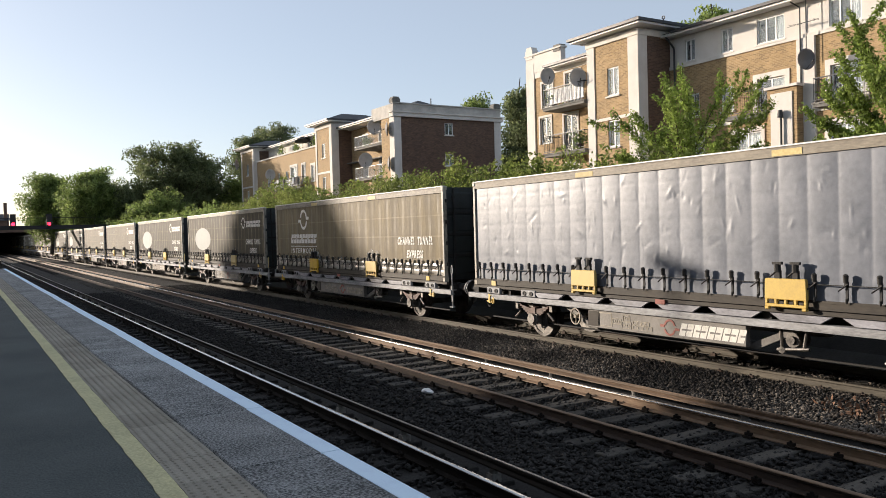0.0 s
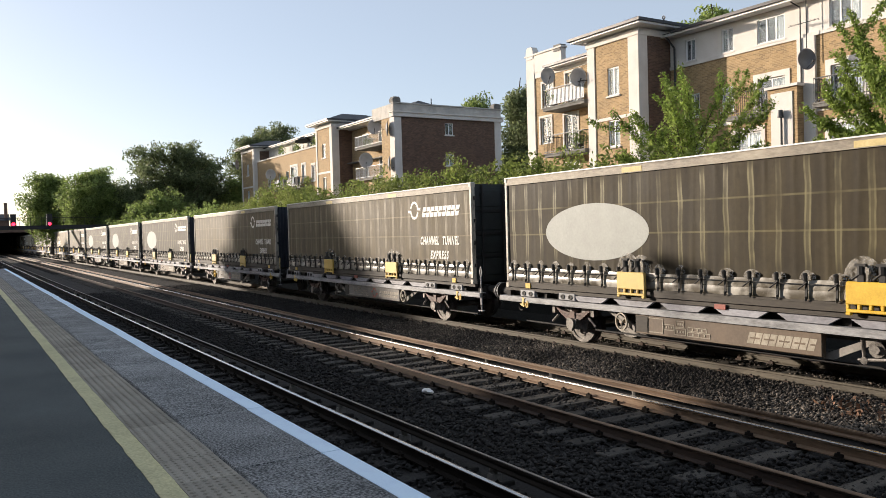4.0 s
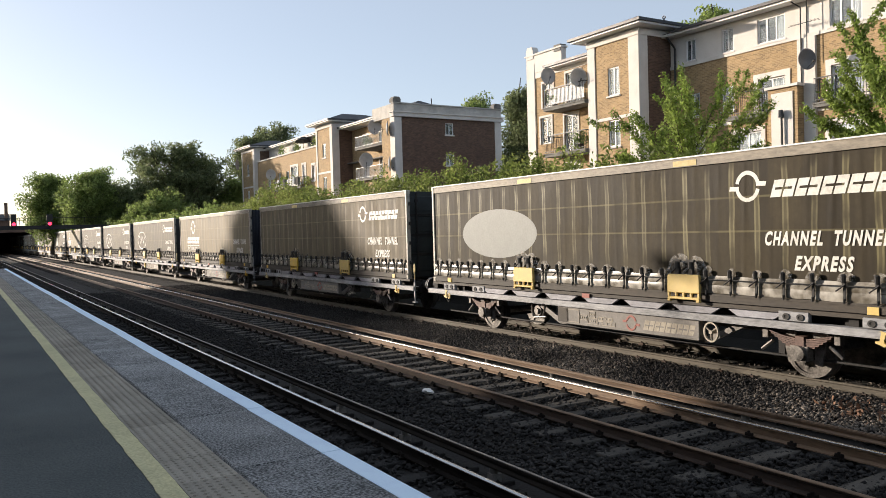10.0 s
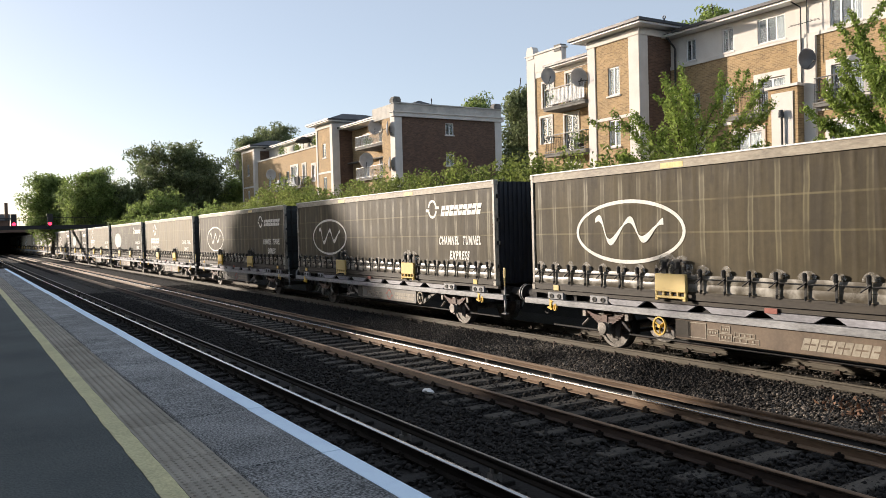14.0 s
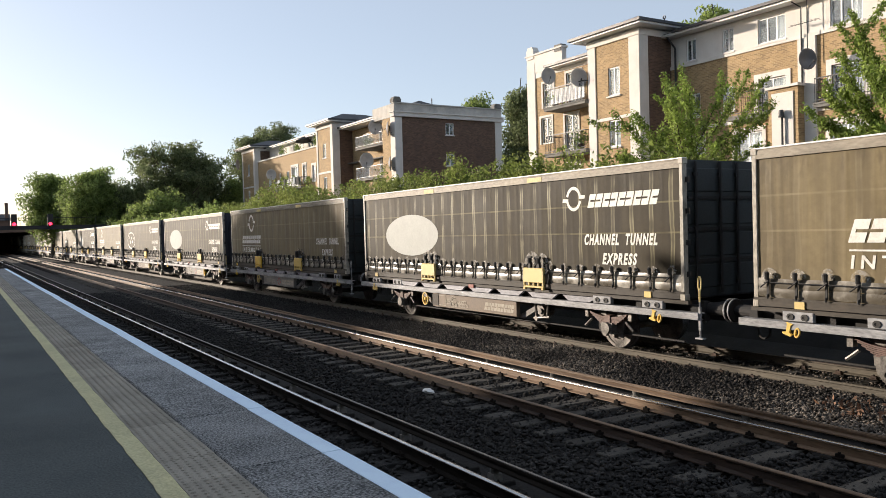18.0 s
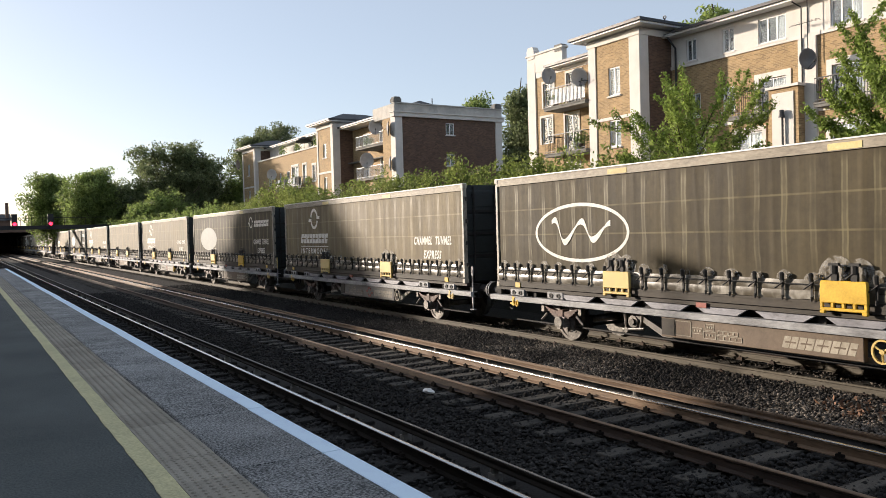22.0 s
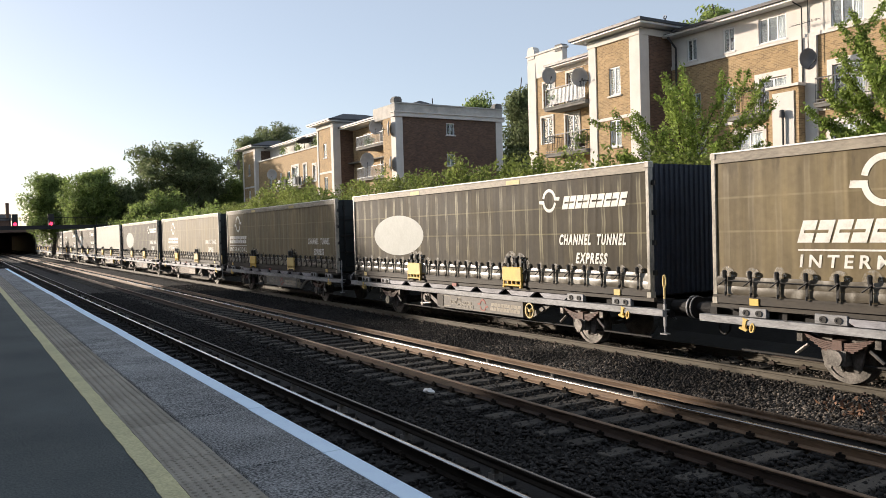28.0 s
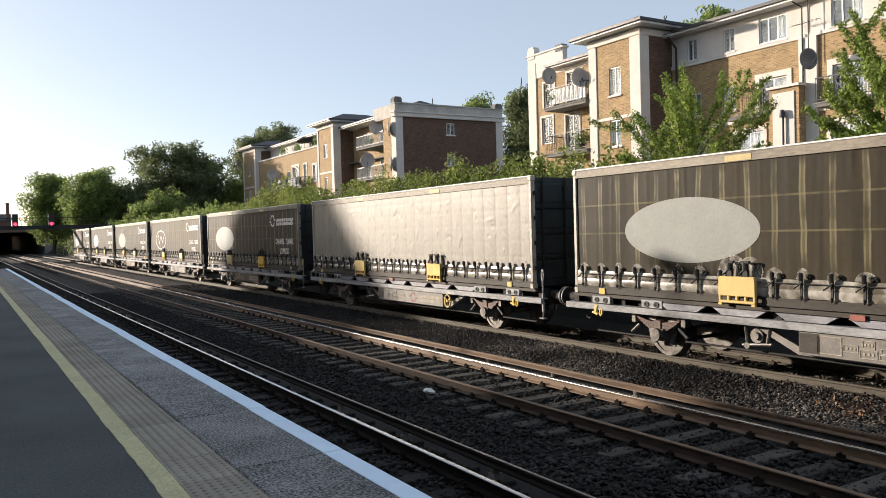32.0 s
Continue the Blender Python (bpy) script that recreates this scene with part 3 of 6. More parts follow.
def stones(name, x0, x1, y0, y1, count, size, level, rng, material):
    """Loose ballast, each stone a squashed, turned lump."""
    u = rng.uniform(0, 1, count)
    y = y0 + (y1 - y0) * u ** 1.5
    x = rng.uniform(x0, x1, count)
    z = level + rng.uniform(-0.02, 0.03, count)
    base = np.array([(1, 0, 0), (-1, 0, 0), (0, 1, 0), (0, -1, 0), (0, 0, 1), (0, 0, -1)], float)
    tri = np.array([(0, 2, 4), (2, 1, 4), (1, 3, 4), (3, 0, 4), (2, 0, 5), (1, 2, 5), (3, 1, 5), (0, 3, 5)])
    v = base[None] * rng.uniform(0.55, 1.3, (count, 6, 1)) + rng.normal(0, 0.22, (count, 6, 3))
    ang = rng.uniform(0, 6.28, count)
    c, s = np.cos(ang), np.sin(ang)
    tilt = rng.uniform(-0.7, 0.7, count)
    v = np.stack([v[..., 0] * c[:, None] - v[..., 1] * s[:, None], v[..., 0] * s[:, None] + v[..., 1] * c[:, None], v[..., 2] * 0.7 + v[..., 0] * tilt[:, None] * 0.3], -1)
    v = v * (size * rng.uniform(0.5, 1.25, count))[:, None, None] + np.stack([x, y, z], -1)[:, None]
    me = raw(name, v.reshape(-1, 3), (tri[None] + 6 * np.arange(count)[:, None, None]).reshape(-1, 3), material)
    return me


rng = np.random.default_rng(5)
for x0, x1, y0, y1, count, level, lab in ((9.75, 12.16, 3.5, 21, 44000, -0.165, "angular grey ballast stones beside the train track"), (9.75, 12.16, 15, 48, 16000, -0.168, "sooty ballast beside the far stretch of the train track"), (5.4, 7.28, 3.5, 46, 18000, -0.21, "ballast between two tracks, darkened for shade"),
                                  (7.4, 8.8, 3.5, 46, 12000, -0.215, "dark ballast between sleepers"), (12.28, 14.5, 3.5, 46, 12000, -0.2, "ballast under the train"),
                                  (2.7, 5.1, 3.5, 46, 12000, -0.2, "ballast beside the platform, darkened for shade")):
    tagged(new("ballast", stones("ballast", x0, x1, y0, y1, count, 0.034 if x0 > 9 else 0.04, level, rng, M_STONE if x0 > 9 and y0 < 10 else M_DARKSTONE)), lab, "ballast", kind="stuff")

# platform: wall, tarmac, tactile strip, coping slabs with the painted edge
EDGE, TOP, END = 2.37, 1.05, 56.5
plat = thing("platform", pose(0, 0, 0), "station platform with grey tarmac, tactile strip and white edge", "platform", kind="structure")
part("platform_wall", boxes((2.12, 2.3, -25, END, -0.4, TOP - 0.09)), M_DARKBRICK, plat, "sooty brick platform wall")
part("tarmac", boxes((-5.2, 1.156, -25, END, -0.4, TOP - 0.004)), M_TARMAC, plat, "dark grey worn tarmac")
bm = bmesh.new()
prism(bm, [(END, -0.4), (END + 7, -0.3), (END, TOP - 0.012)], "x", -5.2, 2.4)
part("ramp", bm, M_TARMAC, plat, "tarmac ramp at the platform end")
steps = [-25 + 0.14 * k for k in range(582)]
bm = bmesh.new()
prism(bm, [(1.012 + random.uniform(-0.006, 0.006) + 0.003 * math.sin(y * 2.3), y) for y in steps] + [(1.158 + random.uniform(-0.003, 0.003), y) for y in steps[::-1]], "z", TOP - 0.01, TOP + 0.001)
part("yellow_line", bm, M_YELLOW, plat, "worn yellow warning line")
bm = bmesh.new()
box(bm, -0.197, 0.197, -0.298, 0.298, -0.2, 0.0)
for i in range(6):
    for j in range(9):
        px, py = -0.165 + 0.066 * i, -0.268 + 0.067 * j
        top = [bm.verts.new((px + 0.014 * c, py + 0.014 * s, 0.0075)) for c, s in ((1, 0), (0, 1), (-1, 0), (0, -1))]
        bot = [bm.verts.new((px + 0.021 * c, py + 0.021 * s, -0.001)) for c, s in ((1, 0), (0, 1), (-1, 0), (0, -1))]
        bm.faces.new(top)
        for k in range(4):
            bm.faces.new((bot[k], bot[(k + 1) % 4], top[(k + 1) % 4], top[k]))
tactile_me = mesh_of("tactile_slab", bm, M_TACTILE)
for i in range(-14, 92):
    again("tactile_slab", tactile_me, plat, pose(1.36, 2.0 + 0.6 * i, TOP + random.uniform(-0.002, 0.002)))
coping_me = mesh_of("coping_slab", boxes((-0.392, 0.397, -0.889, 0.889, -0.12, 0.0)), M_COPING, bevel=0.012)
line_me = mesh_of("edge_line", boxes((-0.077, 0.077, -0.889, 0.889, -0.05, 0.004)), M_WHITELINE)
for i in range(-5, 31):
    dx, dz = random.uniform(-0.009, 0.009), random.uniform(-0.003, 0.003)
    again("coping_slab", coping_me, plat, pose(1.966 + dx, 0.93 + 1.79 * i, TOP + dz))
    again("edge_line", line_me, plat, pose(EDGE - 0.079 + dx, 0.93 + 1.79 * i, TOP + dz), "white painted platform edge with the blue of the shade in it")

# ---- the train ----
PITCH, HALF = 15.4, 6.95
rng = np.random.default_rng(9)


def curtain_mesh(name, seed, material, slack):
    """The side curtain: shallow upright folds, sag between the straps, a bulging hem."""
    r = np.random.default_rng(seed)
    nx, nz = 460, 18
    y = np.linspace(-HALF + 0.1, HALF - 0.1, nx)
    z = np.linspace(1.36, 3.74, nz)
    gy, gz = np.meshgrid(y, z, indexing="ij")
    d = np.zeros_like(gy)
    for k in range(26):
        c, w, a = -6.9 + 0.53 * k + r.normal(0, 0.05), r.uniform(0.03, 0.055), r.uniform(0.002, 0.007)
        d += a * np.exp(-((gy - c - 0.03 * (gz - 2.5) * r.normal()) / w) ** 2) * (0.7 + 0.3 * np.sin(gz * r.uniform(0.5, 2) + r.uniform(0, 6)))
    for k in range(34):
        c, w, a = r.uniform(-7, 7), r.uniform(0.06, 0.2), r.uniform(-0.005, 0.003)
        d += a * np.exp(-((gy - c - 0.06 * (gz - 2.5) * r.normal()) / w) ** 2) * (0.6 + 0.4 * np.sin(gz * r.uniform(0.5, 2) + r.uniform(0, 6)))
    for level in (2.16, 2.62, 3.12):
        d += 0.004 * np.exp(-((gz - level) / 0.08) ** 2)
    d += slack * np.sin(gy * 1.1 + r.uniform(0, 6)) * np.sin((gz - 1.36) / 2.38 * np.pi)
    d = np.clip(d - 0.001, -0.02, 0.0045)
    hem = np.clip((1.86 - gz) / 0.4, 0, 1)
    d += 0.012 * hem * np.abs(np.sin((gy + 0.265) * np.pi / 0.53)) * np.sin(np.clip((gz - 1.36) / 0.5, 0, 1) * np.pi) ** 0.7
    d += r.normal(0, 0.0004, d.shape)
    v = np.stack([-1.251 - d, gy, gz], -1).reshape(-1, 3)
    i = np.arange(nx * nz).reshape(nx, nz)
    f = np.stack([i[:-1, :-1], i[:-1, 1:], i[1:, 1:], i[1:, :-1]], -1).reshape(-1, 4)
    return raw(name, v, f, material, True)


CURTAINS = [curtain_mesh("curtain", s, M_TARP, 0.004) for s in (1, 2, 3, 4)]
DULL_CURTAINS = [curtain_mesh("curtain", s, M_TARP_DULL, 0.003) for s in (15, 16)]
MID_CURTAINS = [curtain_mesh("curtain", s, M_TARP_MID, 0.004) for s in (9, 10)]
DARK_CURTAINS = [curtain_mesh("curtain", s, M_TARP_DARK, 0.003) for s in (11, 12, 13, 14)]


def silver_mesh():
    """A slack silver tarpaulin: flat panels between upright ribs, with creases that run down and across."""
    r = np.random.default_rng(77)
    nx, nz = 520, 60
    y, z = np.linspace(-HALF + 0.1, HALF - 0.1, nx), np.linspace(1.36, 3.74, nz)
    gy, gz = np.meshgrid(y, z, indexing="ij")
    d = 0.011 * np.abs(np.sin((gy + 0.1) * np.pi / 0.53)) ** 0.5
    for _ in range(240):
        cy, cz, w, ln, a, t = r.uniform(-7, 7), r.uniform(1.6, 3.6), r.uniform(0.012, 0.035), r.uniform(0.04, 0.16), r.uniform(-0.009, 0.009), r.normal(0, 0.7)
        u, v = (gy - cy) * math.cos(t) + (gz - cz) * math.sin(t), -(gy - cy) * math.sin(t) + (gz - cz) * math.cos(t)
        d += a * np.exp(-(u / w) ** 2 - (v / ln) ** 2)
    for level in (1.95, 2.35, 2.75, 3.15, 3.5):
        d -= 0.0015 * np.exp(-((gz - level - 0.01 * np.sin(gy * 2.1 + level)) / 0.022) ** 2)
    v = np.stack([-1.245 - np.clip(d, -0.03, 0.03), gy, gz], -1).reshape(-1, 3)
    i = np.arange(nx * nz).reshape(nx, nz)
    f = np.stack([i[:-1, :-1], i[:-1, 1:], i[1:, 1:], i[1:, :-1]], -1).reshape(-1, 4)
    return raw("curtain", v, f, M_SILVER, True)


SILVER = silver_mesh()
CREAM = SILVER.copy()
CREAM.materials[0] = M_CREAM


def hem_mesh():
    """The pale hem under the straps: a shallow slack band, pinched at each strap."""
    r = np.random.default_rng(31)
    vs, fs, n = [], [], 0
    for z0, z1, out in ((1.372, 1.53, 0.012), (1.52, 1.70, 0.012)):
        ys = np.linspace(-6.88, 6.88, 330)
        amp = r.uniform(0.5, 1.15, 27)
        for y in ys:
            q = (y + 6.62) / 0.53
            swell = abs(math.sin(math.pi * q)) ** 0.8 * amp[int(min(max(q + 1, 0), 26))]
            for i in range(7):
                u = i / 6
                vs.append((-1.272 - out * (0.12 + 0.88 * swell) * math.sin(u * math.pi) ** 0.8, y, z0 + (z1 - z0) * (0.5 + (u - 0.5) * min(1.0, 0.86 + 0.14 * swell)) + 0.006 * math.sin(q * 2.3)))
        for k in range(len(ys) - 1):
            for i in range(6):
                a = n + k * 7 + i
                fs.append((a, a + 1, a + 8, a + 7))
        n += len(ys) * 7
    return raw("hem", np.array(vs), np.array(fs), M_HEM, True)


hem_me = hem_mesh()
edge_me = mesh_of("roof_edge", boxes((-1.288, -1.16, -HALF + 0.02, HALF - 0.02, 3.897, 3.922)), M_PAINT)
bm = bmesh.new()
for y0, y1, z0, z1 in ((-0.15, 0.15, -0.22, -0.205), (-0.15, 0.15, 0.205, 0.22), (-0.15, -0.135, -0.205, 0.205), (0.135, 0.15, -0.205, 0.205)):
    box(bm, -0.0015, 0.0015, y0, y1, z0, z1)
repair_me = mesh_of("repair_patch", bm, M_GRIME)
bm = bmesh.new()
r = np.random.default_rng(33)
for k in range(26):
    y = -6.62 + 0.53 * k
    if abs(abs(y) - 2.48) < 0.3:
        continue
    w, h = r.uniform(0.11, 0.19), r.uniform(0.12, 0.2)
    prism(bm, [(y + w * math.cos(a), 1.70 + h * math.sin(a)) for a in [math.pi * i / 12 for i in range(13)]], "x", -1.266, -1.264)
for y in (-2.42, 2.54):
    for dy, w, h in ((-0.2, 0.28, 0.36), (0.17, 0.33, 0.4), (0.0, 0.42, 0.28)):
        prism(bm, [(y + dy + w * math.cos(a), 1.70 + h * math.sin(a)) for a in [math.pi * i / 14 for i in range(15)]], "x", -1.266 - 0.01 * abs(dy), -1.264 - 0.01 * abs(dy))
scuff_me = mesh_of("pale_scuff", bm, M_WIPED)
far_curtain = mesh_of("curtain", boxes((1.24, 1.262, -HALF + 0.1, HALF - 0.1, 1.36, 3.74)), M_TARP)
roof_me = mesh_of("roof", boxes((-1.2, 1.2, -HALF + 0.06, HALF - 0.06, 3.82, 3.87)), M_RAILTOP)
floor_me = mesh_of("floor", boxes((-1.2, 1.2, -HALF + 0.06, HALF - 0.06, 1.22, 1.34)), M_FRAMEDARK)
bm = bmesh.new()
prism(bm, [(-1.285, 3.73), (-1.285, 3.86), (-1.27, 3.895), (-1.17, 3.905), (-1.17, 3.73)], "y", -HALF + 0.02, HALF - 0.02)
toprail_me = mesh_of("top_rail", bm, M_RAILTOP)
botrail_me = mesh_of("bottom_rail", boxes((-1.29, -1.2, -HALF + 0.02, HALF - 0.02, 1.22, 1.37), (-1.3, -1.285, -HALF + 0.02, HALF - 0.02, 1.33, 1.352)), M_GRIME)
post_me = mesh_of("corner_post", boxes((-0.06, 0.06, -0.045, 0.045, 1.2, 3.9), (-0.072, 0.07, -0.06, 0.06, 1.2, 1.32), (-0.072, 0.07, -0.06, 0.06, 3.8, 3.91)), M_POST, bevel=0.008)
bm = bmesh.new()
front = [(-1.16, 0.02)]
for k in range(16):
    x = -1.08 + k * 0.144
    front += [(x - 0.045, 0.02), (x - 0.025, 0.055), (x + 0.025, 0.055), (x + 0.045, 0.02)]
front += [(1.16, 0.02), (1.16, -0.02), (-1.16, -0.02)]
prism(bm, front, "z", 1.25, 3.88)
ribbed_me = mesh_of("end_wall", bm, M_ENDWALL)
bm = bmesh.new()
edge = [(-0.02, 1.25), (0.02, 1.25)]
for z in (1.64, 2.25, 2.86, 3.5):
    edge += [(0.02, z - 0.23), (0.034, z - 0.21), (0.034, z + 0.21), (0.02, z + 0.23)]
edge += [(0.02, 3.88), (-0.02, 3.88)]
prism(bm, edge, "x", -1.16, 1.16)
doors_me = mesh_of("end_door", bm, M_ENDDOOR)
bm = bmesh.new()
rod(bm, (0, 0.07, 1.3), (0, 0.07, 3.85), 0.03, 6)
for z in (1.5, 2.55, 3.6):
    box(bm, -0.05, 0.05, 0.02, 0.085, z - 0.04, z + 0.04)
bar_me = mesh_of("locking_bar", bm, M_FRAMEDARK)
crossbar_me = mesh_of("crossbar", boxes((-1.15, 1.15, 0.03, 0.06, -0.03, 0.03)), M_FRAMEDARK)
hinge_me = mesh_of("hinge", boxes((-0.02, 0.03, -0.06, 0.06, -0.05, 0.05)), M_STRAP)
# a strap: webbing, hook and buckle lever
bm = boxes((-0.012, 0.012, -0.02, 0.02, 1.39, 1.64), (-0.028, 0.005, -0.03, 0.03, 1.62, 1.70))
rod(bm, (-0.03, -0.035, 1.66), (-0.055, 0.115, 1.545), 0.013, 6)
rod(bm, (-0.02, 0, 1.43), (-0.02, 0, 1.355), 0.018, 6)
rod(bm, (-0.03, 0, 1.68), (-0.032, 0, 1.79), 0.036, 8, 0.043)
rod(bm, (-0.032, 0, 1.79), (-0.03, 0, 1.815), 0.043, 8, 0.022)
strap_me = mesh_of("strap", bm, M_STRAP)
bm = bmesh.new()
rod(bm, (-1.325, -HALF + 0.25, 1.63), (-1.325, HALF - 0.25, 1.63), 0.009, 6)
cable_me = mesh_of("customs_cable", bm, M_STRAP)
# grapple bracket with two latches above
bm = bmesh.new()
prism(bm, [(-0.37, 1.71), (0.37, 1.71), (0.385, 1.66), (0.39, 1.36), (-0.39, 1.36), (-0.385, 1.66)], "x", -1.40, -1.33)
box(bm, -1.40, -1.34, -0.385, 0.385, 1.235, 1.285)
for k in range(5):
    y = -0.36 + 0.18 * k
    box(bm, -1.395, -1.35, y - 0.03, y + 0.03, 1.28, 1.37)
box(bm, -1.405, -1.34, 0.30, 0.39, 1.19, 1.24)
box(bm, -1.405, -1.34, -0.39, -0.30, 1.19, 1.24)
bracket_me = mesh_of("grapple_bracket", bm, M_HOOKYELLOW, bevel=0.012)
bm = boxes((-1.39, -1.33, -0.05, 0.05, 1.70, 1.84), (-1.40, -1.34, -0.085, 0.085, 1.94, 1.985))
rod(bm, (-1.37, 0, 1.82), (-1.37, 0.0, 1.95), 0.055, 8)
rod(bm, (-1.39, 0.13, 1.74), (-1.38, 0.0, 1.84), 0.018, 6)
latch_me = mesh_of("latch", bm, M_STRAP)
patch_me = mesh_of("yellow_patch", boxes((-1.292, -1.28, -0.28, 0.28, 3.745, 3.85), (-1.26, -1.16, -0.28, 0.28, 3.896, 3.909)), M_PATCHYELLOW)
tag_me = mesh_of("yellow_tag", boxes((-1.31, -1.285, -0.09, 0.09, 1.21, 1.33)), M_HOOKYELLOW)

# markings: plain shapes for the maker's marks, words where they are plain words
FACE = -1.2562


def badge(scale):
    """A ring cut by two bars, as a plain shape."""
    bm = bmesh.new()
    ring(bm, 0, 0, 0.37 * scale, 0.40 * scale, 0.105 * scale, "x", -0.0006, 0.0006, 0.22, math.pi, 22)
    ring(bm, 0, 0, 0.37 * scale, 0.40 * scale, 0.105 * scale, "x", -0.0006, 0.0006, math.pi + 0.22, 2 * math.pi, 22)
    for s in (-1, 1):
        prism(bm, [(s * 0.56 * scale, s * -0.10 * scale), (s * 0.53 * scale, s * 0.015 * scale), (s * 0.26 * scale, 0.0), (s * 0.27 * scale, s * -0.115 * scale)], "x", -0.0008, 0.0008)
    return mesh_of("round_badge", bm, M_LETTER)


def block_row(count, length, height, material):
    """A maker's name as a row of slanted plain blocks with notches."""
    w, lean, h, g = length / count, 0.32, height / 2, height * 0.07
    shapes = []
    for side in (1, -1):
        a, b, c = -side * w * 0.43, side * w * 0.43, side * w * 0.2
        bm = bmesh.new()
        prism(bm, [(y - lean * z, z) for y, z in ((b, -h), (a, -h), (a, -g), (c, -g), (c, g), (a, g), (a, h), (b, h))], "x", -0.0006, 0.0006)
        shapes.append(mesh_of("name_block", bm, material))
    return [(shapes[i % 2], length / 2 - (i + 0.5) * w) for i in range(count)]


BADGE_BIG, BADGE_SMALL = badge(1.0), badge(0.68)
NAME_BIG, NAME_SMALL, NAME_PANEL = block_row(9, 2.72, 0.36, M_LETTER), block_row(9, 2.04, 0.29, M_LETTER), block_row(9, 1.3, 0.2, M_FADED)
NAME_WHITE = block_row(9, 1.5, 0.24, M_LETTER)
RULE = mesh_of("rule", boxes((-0.002, 0.002, -1.38, 1.38, -0.014, 0.014)), M_LETTER)
INTERMODAL = words("INTERMODAL", 0.285, 0.1, 2.72, heavy=0.007, gap=1.5)
CHANNEL = words("CHANNEL  TUNNEL", 0.315, 0.3, 2.13, heavy=0.013, gap=1.28)
EXPRESS = words("EXPRESS", 0.315, 0.3, 1.03, heavy=0.013, gap=1.28)
bm = bmesh.new()
prism(bm, [(1.62 * math.cos(t), 0.62 * math.sin(t)) for t in [2 * math.pi * i / 56 for i in range(56)]], "x", -0.0006, 0.0006)
OVAL = mesh_of("oval_patch", bm, M_PALE)
bm = bmesh.new()
ring(bm, 0, 0, 1.55, 0.66, 0.075, "x", -0.0006, 0.0006, n=56)
OVAL_RING = mesh_of("oval_ring", bm, M_LETTER)
bm = bmesh.new()
top, low = [], []
for k in range(49):
    u = k / 48
    y, z, w = 1.0 - 1.95 * u, 0.25 * math.sin(0.9 + u * 4.2 * math.pi) * (1.1 - 0.45 * u) + 0.03, 0.025 + 0.05 * abs(math.sin(0.4 + u * 4.2 * math.pi))
    top.append((y - 0.25 * z, z + w))
    low.append((y - 0.25 * z, z - w))
prism(bm, top + low[::-1], "x", -0.0006, 0.0006)
SCRIPT = mesh_of("script_mark", bm, M_LETTER)

KINDS = "WBAARRAAARBFFFBABAFBABPBABBASAFAAA"
LABELS = {"S": "pale worn crinkled curtain-sided swap body", "W": "silver tarpaulin-covered swap body", "B": "dirty brown curtain-sided swap body, white round badge",
          "A": "dirty brown curtain-sided swap body, pale oval patch", "R": "dirty brown curtain-sided swap body, white lettering",
          "F": "dirty brown curtain-sided swap body, white oval outline", "P": "plain dirty brown curtain-sided swap body"}


def mark(t, shape, y, z):
    """A word letter by letter, a row of blocks, or a badge on the curtain."""
    if isinstance(shape, list):
        kind = "name_block" if shape in (NAME_BIG, NAME_SMALL) else "letter"
        for piece, dy in shape:
            again(kind, piece, t, pose(FACE, y + dy, z))
    else:
        again("marking", shape, t, pose(FACE, y, z), "white painted marking")


RIBBED = (3, 5, 6, 10, 12, 17, 18, 24, 27)


